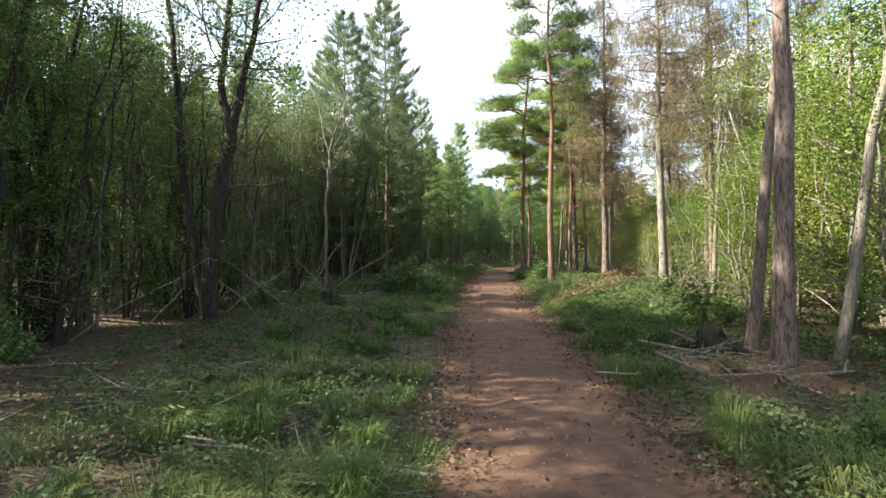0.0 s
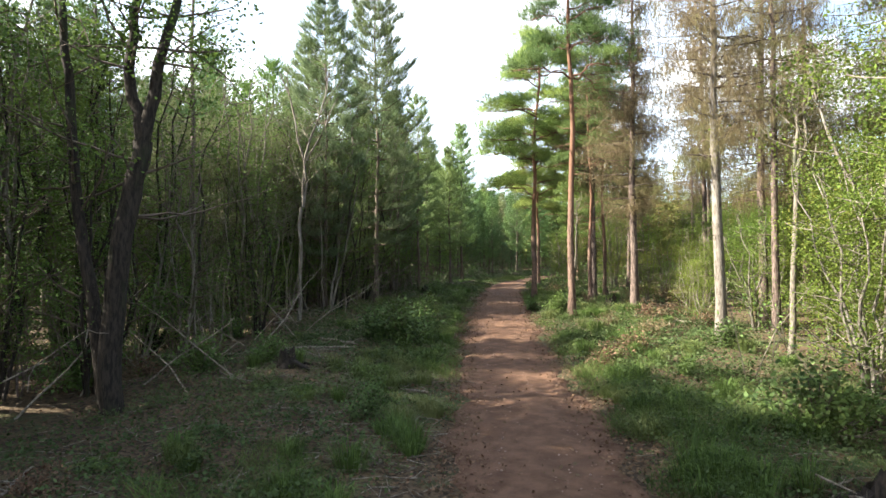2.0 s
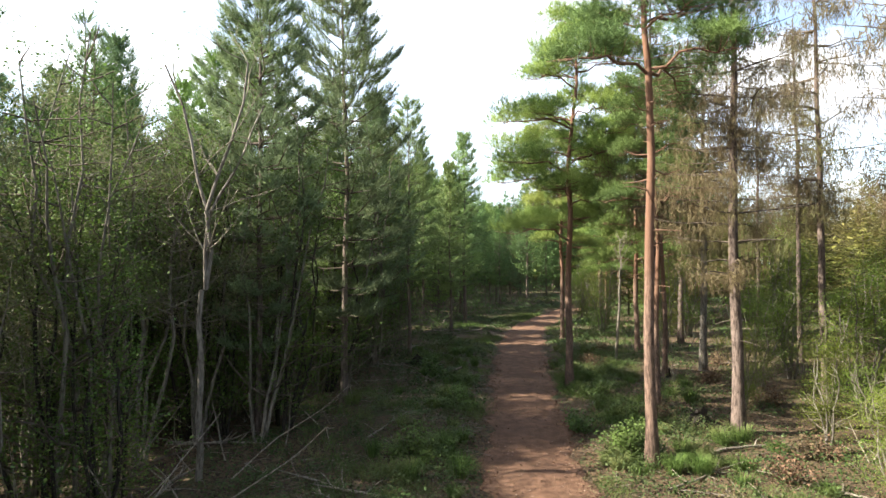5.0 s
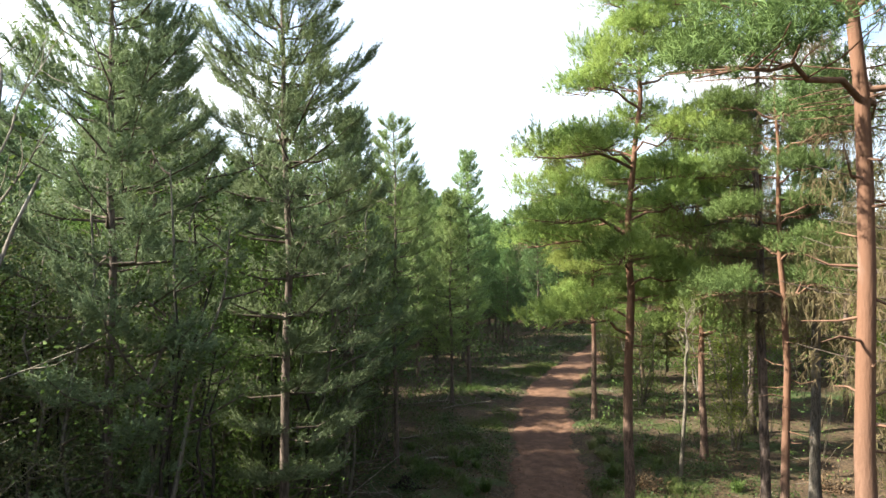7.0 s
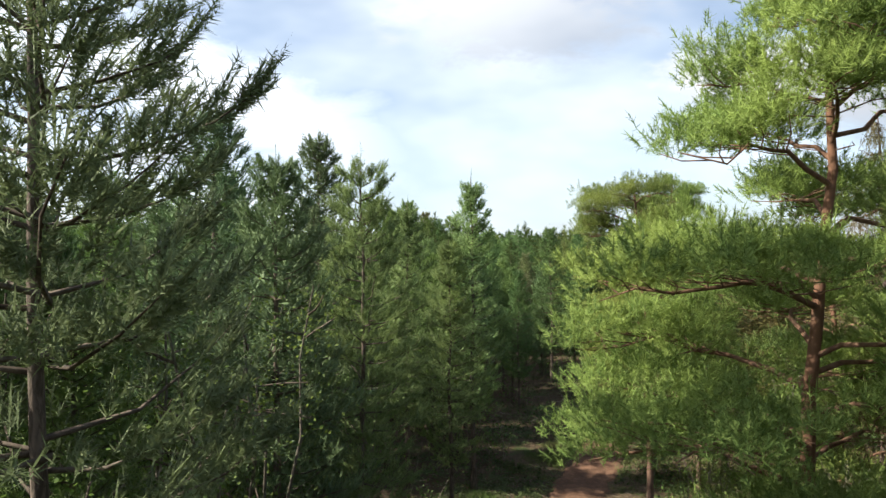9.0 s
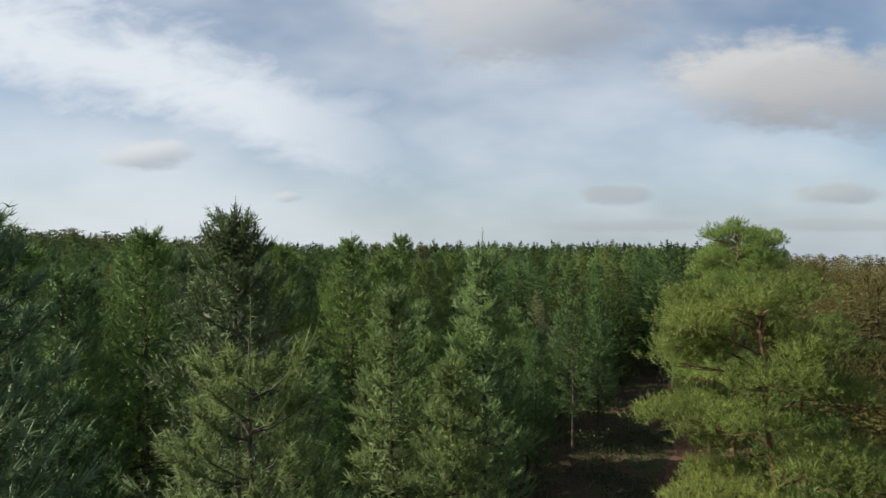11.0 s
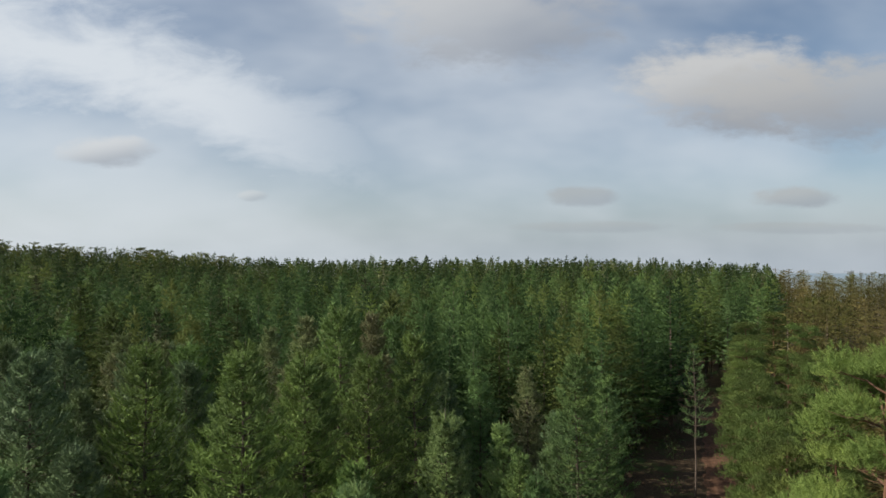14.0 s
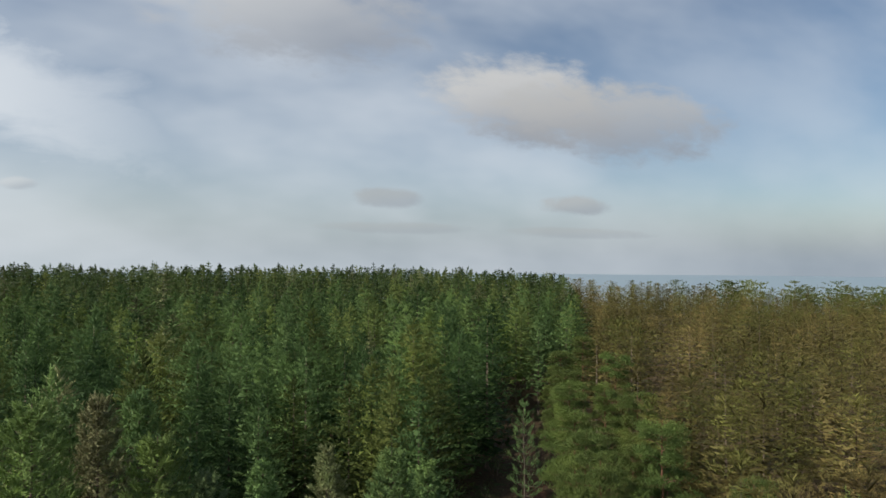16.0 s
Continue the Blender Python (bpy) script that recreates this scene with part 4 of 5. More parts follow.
SHRUBS = Kind([tagged(thing("shrub", "low dark green evergreen shrub", "shrub", "dark shrubs")) for k in range(2)])
for k, e in enumerate(SHRUBS.models):
    b_, f_ = shrub(seeded(130 + k), 0.9, 1.2, 1500, 0.1)
    part("stemwork", b_, M_TWIG, e)["kind"] = "stuff"
    part("foliage", f_, M_HOLLY, e)["kind"] = "stuff"
for x, y, s in ((-1.0, 23.5, 1.1), (-1.9, 24.6, 0.9), (-0.4, 25.6, 0.8), (-0.6, 30.0, 0.7), (5.9, 15.3, 1.15), (6.7, 15.9, 0.8), (4.6, 30.5, 0.7), (3.9, 33.0, 0.7), (-4.3, 21.0, 0.7), (0.6, 35.0, 0.6),
                (-0.2, 40.0, 0.7), (5.7, 25.0, 0.5), (-1.2, 16.6, 0.5), (-5.5, 20.0, 0.9), (-7.5, 18.5, 1.0), (-8.0, 12.2, 0.8), (7.6, 22.6, 0.6), (5.2, 36.5, 0.6), (-6.5, 25.5, 0.9)):
    stand(SHRUBS, int(x * 10) % 2, x, y, s)

for x, y, s, k in ((11, 47, 0.9, 0), (14, 52, 1.0, 1), (17, 47, 1.0, 0), (20, 53, 1.1, 1), (13.5, 57, 0.9, 1), (19, 41, 1.0, 0), (23, 46, 1.1, 1), (25, 52, 1.0, 0), (22, 36, 1.0, 1), (18.5, 33, 0.9, 0), (26, 41, 1.1, 0), (17, 60, 1.0, 0), (22, 62, 1.0, 1), (9.5, 53.5, 0.7, 1), (16, 38, 0.8, 1), (29, 57, 1.1, 0), (21, 29, 1, 1), (10.6, 27.2, 0.7, 1), (12.6, 30.2, 0.8, 1), (9.9, 31.4, 0.55, 0), (14.2, 29.2, 0.85, 1), (16.2, 25.4, 0.9, 0), (12.2, 33.6, 0.75, 1), (15.2, 35.4, 0.85, 0), (10.8, 37.0, 0.6, 1), (17.8, 28.6, 1.0, 1), (9.0, 27.6, 0.45, 1), (13.2, 39.5, 0.8, 1), (9.2, 34.6, 0.45, 0), (20.0, 24.5, 1.0, 0), (9.7, 60.5, 0.65, 0), (10.9, 64.5, 0.7, 1), (12.6, 69.0, 0.65, 0), (14.3, 73.5, 0.6, 1)):
    stand(HAZELS, k, x, y, s)

BRACKEN = Kind([tagged(thing("bracken", "dry tan bracken and bramble clump on the verge", "bracken", "dry bracken")) for k in range(2)])
for k, e_ in enumerate(BRACKEN.models):
    b_, f_ = shrub(seeded(136 + k), 0.8, 0.7, 900, 0.085)
    part("stemwork", b_, M_TWIG, e_)["kind"] = "stuff"
    part("foliage", f_, (M_LITTER, M_LARCH)[k], e_)["kind"] = "stuff"
for x, y, s in ((4.0, 20.5, 0.8), (5.0, 22.0, 1.0), (6.3, 24.2, 0.9), (5.5, 27.2, 0.8), (7.4, 28.6, 1.0), (8.8, 26.8, 1.0), (6.2, 33.5, 0.9), (9.0, 30.5, 1.1), (10.2, 35.0, 1.0), (6.4, 43.0, 0.9), (7.8, 46.5, 0.9), (5.1, 12.6, 0.7), (4.3, 10.2, 0.6), (6.6, 14.0, 0.8), (10.0, 39.0, 1.0), (12.0, 43.0, 1.1), (-4.8, 12.8, 0.7), (-6.8, 20.0, 0.8)):
    stand(BRACKEN, int(x * 10) % 2, x, y, s, sink=0.03)

# ---- plantation: nearer pines as trees, the rest as far woods ----
def in_wood(x, y):
    side = x - track_x(y)
    if y < 26:
        return x < edge_x(y) - 3.0
    if side > 0:
        return False
    return x < edge_x(y) if y < 60 else side < -6.6


def spaced(rng, x0, x1, y0, y1, gap):
    """Loosely even places: a shaken grid."""
    out = []
    for gy in np.arange(y0, y1, gap):
        for gx in np.arange(x0, x1, gap):
            out.append((gx + rng.uniform(-0.42, 0.42) * gap, gy + rng.uniform(-0.42, 0.42) * gap))
    return out


r = seeded(140)
for x, y in spaced(r, -34, 34, 20, 92, 3.8):
    az = math.degrees(math.atan2(x, y - 8))
    if not in_wood(x, y) or y < 28 and x < -16 or abs(az) > 38:
        continue
    if min(math.hypot(x - a, y - b) for a, b in PLACED) < 2.0 or y < 33 and -x < 0.8 * (y - 19.5):
        continue
    near = math.hypot(x, y - 52) < 31
    h = r.uniform(11.2, 13.3) * (0.75 if y < 36.5 and x > -14 else 0.78 if edge_x(min(y, 60)) + max(0.0, y - 60) * 0.4 - x < (5.0 if y < 44 else 9.0) else 1.0)
    pick = int(r.integers(0, 11))
    if near and -4 < x < 8 and pick % 3:
        pick = 2
    (CONIFERS if near else LIGHT_CONIFERS).put(pick, place(None, x, y, r.uniform(0, 360), h / 13.0))


def far_model(seed, R, tiers, arms, per, size, low=0.3, full=0.6, slim=0.3, core=0.5, taper=0.75, fan=0.3, lift=0.7, weight=0.42):
    """A distant tree, one unit high: whorls of upswept sprays round a dense shaded heart."""
    g = np.random.default_rng(seed)
    s = Soup()
    u = np.repeat(np.linspace(0.0, 0.96, tiers) ** 0.9, arms) + g.normal(size=tiers * arms) * 0.012
    u = np.clip(u, 0, 0.98)
    az = g.uniform(0, 6.283, len(u))
    reach = (R * np.minimum(1.0, (1 - u) / full) ** taper + 0.01) * g.uniform(0.65, 1.12, len(u))
    n = len(u) * per
    u, az, reach = np.repeat(u, per), np.repeat(az, per), np.repeat(reach, per)
    f = g.uniform(0.1, 1.0, n) ** 0.6
    side = g.uniform(-1, 1, n)
    a2 = az + side * fan * (1.2 - 0.5 * f)
    z = low + (0.97 - low) * u + reach * (f * (0.05 + 0.35 * u) + 0.15 * f ** 3) * 0.9 + g.normal(size=n) * 0.004
    base = np.stack([np.cos(a2) * reach * f, np.sin(a2) * reach * f, z], 1)
    dirn = np.stack([np.cos(a2 + side * 0.9), np.sin(a2 + side * 0.9), g.uniform(0.0, 1.0, n) * lift + 2.2 * u ** 3], 1) + g.normal(size=(n, 3)) * 0.25
    tip = base + unit(dirn) * size * g.uniform(0.6, 1.3, (n, 1)) * (1.1 - 0.75 * u[:, None] ** 1.5)
    blades(s, base, tip, np.full(n, size * slim), g, 1.0)
    m = 20
    a3, z3 = g.uniform(0, 6.283, m), g.uniform(0.9, 1.0, m)
    b3 = np.stack([np.zeros(m), np.zeros(m), z3], 1)
    blades(s, b3, b3 + np.stack([np.cos(a3), np.sin(a3), np.full(m, 1.6)], 1) * (1.07 - z3[:, None]) * 0.22, np.full(m, 0.006), g)
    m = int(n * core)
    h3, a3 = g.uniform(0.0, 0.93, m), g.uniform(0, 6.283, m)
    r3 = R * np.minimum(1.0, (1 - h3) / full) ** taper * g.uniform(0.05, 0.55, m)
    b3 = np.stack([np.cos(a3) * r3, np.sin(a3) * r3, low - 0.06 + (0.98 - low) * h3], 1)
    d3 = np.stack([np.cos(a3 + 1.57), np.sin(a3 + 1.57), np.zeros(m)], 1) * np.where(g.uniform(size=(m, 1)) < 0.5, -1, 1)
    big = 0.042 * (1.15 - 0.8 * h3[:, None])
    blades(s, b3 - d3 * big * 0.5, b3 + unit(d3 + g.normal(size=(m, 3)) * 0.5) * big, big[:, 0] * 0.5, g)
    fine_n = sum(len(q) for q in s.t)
    blades(s, np.array([[0, 0, 0.05], [0, 0, 0.3]]), np.array([[0, 0, 0.9], [0, 0, 1.0]]), np.array([0.02, 0.014]), g)
    nrm = s.face_out(weight)
    return np.concatenate(s.v), np.concatenate(s.t), fine_n, nrm


def woods(name, label, category, places, heights, models, mat, seed):
    g = np.random.default_rng(seed)
    s = Soup()
    tones, inner_wood, normals = [], [], []
    for (x, y), h in zip(places, heights):
        v, q, fine_n, nrm = models[g.integers(0, len(models))]
        a = g.uniform(0, 6.283)
        c, sn = math.cos(a), math.sin(a)
        wide = h ** 0.5 * 3.9 * g.uniform(0.85, 1.3)
        w = v * np.array([wide, wide, h])
        normals.append(np.stack([nrm[:, 0] * c - nrm[:, 1] * sn, nrm[:, 0] * sn + nrm[:, 1] * c, nrm[:, 2]], 1))
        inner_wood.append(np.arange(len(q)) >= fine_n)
        tones.append(np.full(len(w), g.uniform() ** 1.3))
        s.add(np.stack([w[:, 0] * c - w[:, 1] * sn + x, w[:, 0] * sn + w[:, 1] * c + y, w[:, 2] + ground_z(x, y)], 1), t=q)
    me = s.mesh(name, mat, True)
    me.normals_split_custom_set_from_vertices(np.concatenate(normals).tolist())
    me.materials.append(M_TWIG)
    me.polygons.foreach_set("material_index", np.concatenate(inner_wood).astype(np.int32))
    me.attributes.new("tone", "FLOAT", "POINT").data.foreach_set("value", np.concatenate(tones).astype(np.float32))
    return tagged(new(name, me), label, category, kind="stuff")


r = seeded(150)
close_p, mid_p, far_p, larch_p, far_larch_p, back_p = [], [], [], [], [], []
for x, y in spaced(r, -190, 260, -40, 262, 3.55):
    d = math.hypot(x, y - 40)
    az = math.degrees(math.atan2(x, y - 10))
    side = (x - track_x(y)) * 0.87
    if y < 28:
        # wood added mostly out of view beside and behind the start to shade the verge
        lane = y - 0.105 * x
        # gaps left along the sun's bearing let strips of light through
        if min(abs(lane - 6.6), abs(lane - 13.0), abs(lane - 18.5), abs(lane - 24.5), abs(lane - 1.5)) < 0.8:
            continue
        if -46 < x < min(-16, edge_x(max(y, 0)) - 5) and y > -30 and (y < 6 or r.uniform() < 0.6):
            back_p.append((x, y))
        elif 17 < x < 40 and y > 4:
            larch_p.append((x, y))
        continue
    if az < -44 and -62 < x and y < 90 and r.uniform() < 0.75:
        back_p.append((x, y))
        continue
    if az < -44 or az > 64 or math.hypot(x, y) > 258:
        continue
    if side > 2.0 and not (y > 122 and side < 6):
        if side > 5.0 and (y > 58 or x > 17) and r.uniform() < 0.5:
            (larch_p if d < 75 else far_larch_p).append((x, y))
        continue
    if side > (-5.0 if 60 < y < 104 else -3.0) and y < 122:
        continue
    if abs(math.degrees(math.atan2(x, y - 8))) <= 38 and abs(x) < 34 and 20 < y < 92:
        continue
    (close_p if d < 82 else mid_p if d < 125 else far_p).append((x, y))
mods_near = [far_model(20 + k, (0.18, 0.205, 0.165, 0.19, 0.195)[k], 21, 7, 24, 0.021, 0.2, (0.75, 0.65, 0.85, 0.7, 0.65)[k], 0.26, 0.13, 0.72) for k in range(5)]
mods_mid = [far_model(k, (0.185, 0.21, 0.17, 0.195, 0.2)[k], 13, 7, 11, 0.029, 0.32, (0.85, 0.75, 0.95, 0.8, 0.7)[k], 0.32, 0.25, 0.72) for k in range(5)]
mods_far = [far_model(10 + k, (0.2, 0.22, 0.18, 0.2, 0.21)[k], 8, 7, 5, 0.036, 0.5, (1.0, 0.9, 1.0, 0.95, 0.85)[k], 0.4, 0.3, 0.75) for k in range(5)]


def split(places, rng):
    """Share the places out among dark, yellowish and browning trees."""
    k = rng.choice(3, len(places), p=(0.72, 0.24, 0.04))
    return [[p for p, q in zip(places, k) if q == i] for i in range(3)]


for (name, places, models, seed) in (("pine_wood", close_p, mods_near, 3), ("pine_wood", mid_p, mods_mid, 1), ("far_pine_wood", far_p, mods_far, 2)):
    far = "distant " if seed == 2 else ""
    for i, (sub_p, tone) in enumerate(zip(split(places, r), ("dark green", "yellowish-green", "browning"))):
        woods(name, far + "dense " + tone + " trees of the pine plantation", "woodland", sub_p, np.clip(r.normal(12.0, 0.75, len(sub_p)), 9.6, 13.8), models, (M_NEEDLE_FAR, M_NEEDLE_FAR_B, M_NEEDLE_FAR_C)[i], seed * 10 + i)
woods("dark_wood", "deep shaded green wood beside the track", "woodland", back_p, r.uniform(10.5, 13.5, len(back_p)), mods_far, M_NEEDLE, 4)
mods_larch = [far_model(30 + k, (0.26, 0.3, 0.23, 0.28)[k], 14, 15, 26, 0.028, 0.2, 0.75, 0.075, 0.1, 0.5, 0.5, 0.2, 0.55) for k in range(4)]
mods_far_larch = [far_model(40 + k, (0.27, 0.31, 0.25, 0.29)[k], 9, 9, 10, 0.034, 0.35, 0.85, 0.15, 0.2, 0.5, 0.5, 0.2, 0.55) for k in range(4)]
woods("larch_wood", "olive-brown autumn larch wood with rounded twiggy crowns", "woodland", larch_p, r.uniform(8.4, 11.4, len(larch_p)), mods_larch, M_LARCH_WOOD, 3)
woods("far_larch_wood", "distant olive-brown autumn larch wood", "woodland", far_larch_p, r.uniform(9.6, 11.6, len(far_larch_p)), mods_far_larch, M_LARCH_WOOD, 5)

# rounded broadleaved trees along the skyline
r = seeded(155)
sky_p = [(x, y) for x, y in spaced(r, -135, -42, 205, 232, 5.5) if math.hypot(x, y) < 262 and r.uniform() < 0.8] + [(x, y) for x, y in spaced(r, 120, 215, 165, 200, 6.5) if 205 < math.hypot(x, y) < 262 and r.uniform() < 0.6]
mods_round = [far_model(50 + k, (0.36, 0.42, 0.32)[k], 8, 9, 7, 0.045, 0.3, 0.5, 0.5, 0.3, 0.5, 0.5) for k in range(3)]
woods("skyline_wood", "distant rounded broadleaved trees along the skyline", "woodland", sky_p, r.uniform(11.0, 14.2, len(sky_p)), mods_round, M_SKYLINE, 7)

# trees added mostly out of view at the start; they dapple the track with shade
for x, y, k in ((-9.8, -5.5, 2), (-10.2, -10.0, 3), (-12.5, 1.6, 1), (-13.0, -4.0, 0), (-13.5, 14.5, 0), (-12.6, 19.6, 3), (-15.0, 22.0, 1), (-8.4, -8.0, 3)):
    stand(CONIFERS, k, x, y, 1.08)
for x, y, t in ((-8.4, 8.3, 200), (-7.4, -4.0, 300), (-9.2, 12.2, 60), (-8.8, -1.4, 340)):
    stand(OAKS, 0, x, y, 0.9, t)
for x, y, t in ((-13.2, 9.8, 10), (-15.5, 12.6, 220), (-14.2, 4.4, 120)):
    stand(OAKS, 0, x, y, 1.4, t)
# tall pines added unseen: only their high crowns shade the right verge
for x, y, t in ((-11.0, 5.8, 40), (-12.2, 9.2, 170), (-13.2, 12.4, 90)):
    stand(TALL_PINES, 0, x, y, 1.0, t)

# ---- grass and litter ----
def build_cover():
    g = seeded(160)

    def verge(n, y0, y1, lo, spread, left, right):
        y = y0 + (y1 - y0) * g.uniform(0, 1, n) ** 1.35
        x = track_x(y) + np.where(g.uniform(size=n) < 0.5, -1, 1) * (lo + np.abs(g.normal(size=n)) * spread)
        ok = (x > left) & (x < right)
        return x[ok], y[ok]

    # grass
    x, y = verge(64000, 0.5, 66, 1.32, 2.6, -6.0, 16)
    clump = np.sin(x * 1.3 + 2 * np.sin(y * 0.6)) * np.sin(y * 0.9 + x * 0.3) + 0.5 * np.sin(x * 3.1 + y * 2.3) - 0.12 * np.maximum(np.abs(x - track_x(y)) - 3.0, 0)
    keep = (clump > np.where((x < 0) & (y < 6), 0.25, np.where((x > 3) & (y > 14), -0.55, -0.1))) & ~((x > 3.3) & (x < 7.5) & (y > 8) & (y < 14) & (g.uniform(size=len(x)) < 0.8))
    x, y = x[keep], y[keep]
    s = Soup()
    per = 5
    bx, by = np.repeat(x, per) + g.normal(size=len(x) * per) * 0.07, np.repeat(y, per) + g.normal(size=len(x) * per) * 0.07
    base = np.stack([bx, by, ground_np(bx, by) - 0.02], 1)
    tall = np.clip(0.5 + np.sin(bx * 0.9 + 1.7 * np.sin(by * 0.55)) * np.sin(by * 0.8 - bx * 0.4) + 0.4 * np.sin(bx * 2.7 + by * 1.9), 0.15, 1.5)
    h = g.uniform(0.08, 0.34, len(bx)) * tall
    tip = base + np.stack([g.normal(size=len(bx)) * 0.6 * h, g.normal(size=len(bx)) * 0.6 * h, h], 1)
    blades(s, base, tip, np.full(len(bx), 0.011), g)
    spots = [(float(track_x(q)) + sd * (1.7 + abs(g.normal()) * (2.0 if sd > 0 else 1.6)), q, sd) for q, sd in zip(4 + 44 * g.uniform(size=330) ** 1.3, np.where(g.uniform(size=330) < 0.42, -1, 1))]
    for x, y, sd in spots:
        if 3.6 < x < 6.8 and 8.3 < y < 12.8:
            continue
        m, R, H = int(g.integers(130, 260)), g.uniform(0.1, 0.26), g.uniform(0.3, 0.62)
        a, rr = g.uniform(0, 6.283, m), R * g.uniform(size=m) ** 0.5
        out = np.stack([np.cos(a), np.sin(a)], 1)
        b0 = np.column_stack([x + out[:, 0] * rr, y + out[:, 1] * rr, ground_np(x + out[:, 0] * rr, y + out[:, 1] * rr) - 0.02])
        Lb = H * g.uniform(0.6, 1.1, (m, 1))
        mid = b0 + np.column_stack([out * (0.18 + 0.8 * rr[:, None] / R) * 0.35, np.full(m, 0.85)]) * Lb * 0.75
        end = mid + np.column_stack([out * g.uniform(0.4, 0.9, (m, 1)), g.uniform(-0.35, 0.25, m)]) * Lb * 0.55
        side = np.column_stack([-out[:, 1], out[:, 0], np.zeros(m)]) * 0.006
        v = np.stack([b0 - side, b0 + side, mid + side * 0.8, mid - side * 0.8, end], 1).reshape(-1, 3)
        i = np.arange(m) * 5
        s.add(v, t=np.stack([i + 3, i + 2, i + 4], 1), q=np.stack([i, i + 1, i + 2, i + 3], 1))
    tagged(new("grass", s.mesh("grass", M_GRASS)), "tufts of long green grass on the track verges", "grass", kind="stuff")
    # litter
    s = Soup()
    n = 70000
    y = 0.8 + 45 * g.uniform(0, 1, n) ** 1.7
    x = track_x(y) + g.normal(size=n) * 5.0
    offc = np.abs(x - track_x(y))
    ok = (offc > 0.8) | (g.uniform(size=n) < 0.16)
    x, y = x[ok], y[ok]
    p = np.stack([x, y, ground_np(x, y) + 0.015 + np.where(np.abs(x - track_x(y)) < 1.5, 0.05, 0.0)], 1)
    leaves(s, p, g.uniform(0.04, 0.085, len(p)), g, 1.4)
    n = 7000
    y = 0.8 + 34 * g.uniform(0, 1, n) ** 1.3
    x = track_x(y) + np.where(g.uniform(size=n) < 0.5, -1, 1) * (1.38 + 0.2 * g.normal(size=n))
    xb, yb = 5.2 + g.normal(size=4000) * 1.0, 11.0 + g.normal(size=4000) * 1.4
    x, y = np.concatenate([x, xb]), np.concatenate([y, yb])
    p = np.stack([x, y, ground_np(x, y) + np.where(np.abs(x - track_x(y)) < 1.45, 0.06, 0.03)], 1)
    leaves(s, p, np.full(len(p), 0.05), g, 1.2)
    tagged(new("fallen_leaves", s.mesh("fallen_leaves", M_LITTER)), "brown fallen leaves strewn over the woodland floor", "leaf litter", kind="stuff")
    # small stones on the track
    s = Soup()
    octa = np.array([[1, 0, 0], [-1, 0, 0], [0, 1, 0], [0, -1, 0], [0, 0, 0.7], [0, 0, -0.7]], float)
    octf = np.array([[0, 2, 4], [2, 1, 4], [1, 3, 4], [3, 0, 4], [2, 0, 5], [1, 2, 5], [3, 1, 5], [0, 3, 5]])
    for _ in range(1500):
        y = 2 + 30 * g.uniform() ** 1.5
        x = float(track_x(y)) + g.normal() * 0.75
        s.add(octa * g.uniform(0.006, 0.022) * g.uniform(0.7, 1.3, (6, 3)) + np.array([x, y, ground_z(x, y) + 0.055]), t=octf)
    tagged(new("stones", s.mesh("stones", M_STONE)), "small stones scattered on the earth track", "stones", kind="stuff")
    # low bramble and ivy
    s = Soup()
    x, y = verge(30000, 0.8, 88, 1.45, 3.9, -9, 26)
    ok = (np.sin(x * 0.9 + y * 0.4) + np.sin(y * 0.7 - x * 0.5) > -0.5) | (x > 2.5) & (y < 14)
    ok &= ~((x > 3.7) & (x < 6.6) & (y > 8.3) & (y < 12.6) & (g.uniform(size=len(x)) < 0.7))
    p = np.stack([x, y, ground_np(x, y)], 1)[ok]
    p = np.repeat(p, 5, 0) + g.normal(size=(len(p) * 5, 3)) * np.array([0.16, 0.16, 0.0]) + np.array([0, 0, 1]) * g.uniform(0.0, 1.0, (len(p) * 5, 1)) * np.clip(0.16 + 0.16 * np.sin(p[:, :1].repeat(5, 0) * 1.4 + 2 * np.sin(p[:, 1:2].repeat(5, 0) * 0.9)), 0.05, 0.34)
    leaves(s, p, g.uniform(0.05, 0.10, len(p)) * np.interp(p[:, 1], [5, 14, 40, 60], [0.6, 0.85, 1.0, 1.5]), g, 1.0)
    n = 2100
    y = 2.5 + 30 * g.uniform(size=n) ** 1.3
    left = g.uniform(size=n) < 0.4
    x = track_x(y) + np.where(left, -2.2 - 5.5 * g.uniform(size=n) ** 1.2, 1.8 + 6.0 * g.uniform(size=n) ** 1.3)
    bare = (x > 3.7) & (x < 6.6) & (y > 8.3) & (y < 12.6)
    x, y, left = x[~bare], y[~bare], left[~bare]
    n = len(x)
    top = g.uniform(0.08, 0.5, n) * np.where(left, 0.6, 1.0)
    m = 32
    q = np.stack([np.repeat(x, m) + g.normal(size=n * m) * 0.22, np.repeat(y, m) + g.normal(size=n * m) * 0.22], 1)
    q = np.column_stack([q, ground_np(q[:, 0], q[:, 1]) + np.repeat(top, m) * g.uniform(0.1, 1, n * m)])
    leaves(s, q, g.uniform(0.035, 0.07, n * m), g, 0.8)
    for _ in range(300):
        y = 3.5 + 50 * g.uniform() ** 1.3
        sd = -1 if g.uniform() < 0.45 else 1
        x = float(track_x(y)) + sd * (2.0 + abs(g.normal()) * 2.6)
        if 3.7 < x < 6.6 and 8.3 < y < 12.6:
            continue
        m, R, H = int(g.integers(120, 260)), g.uniform(0.25, 0.65), g.uniform(0.2, 0.55)
        d = unit(g.normal(size=(m, 3)))
        d[:, 2] = np.abs(d[:, 2])
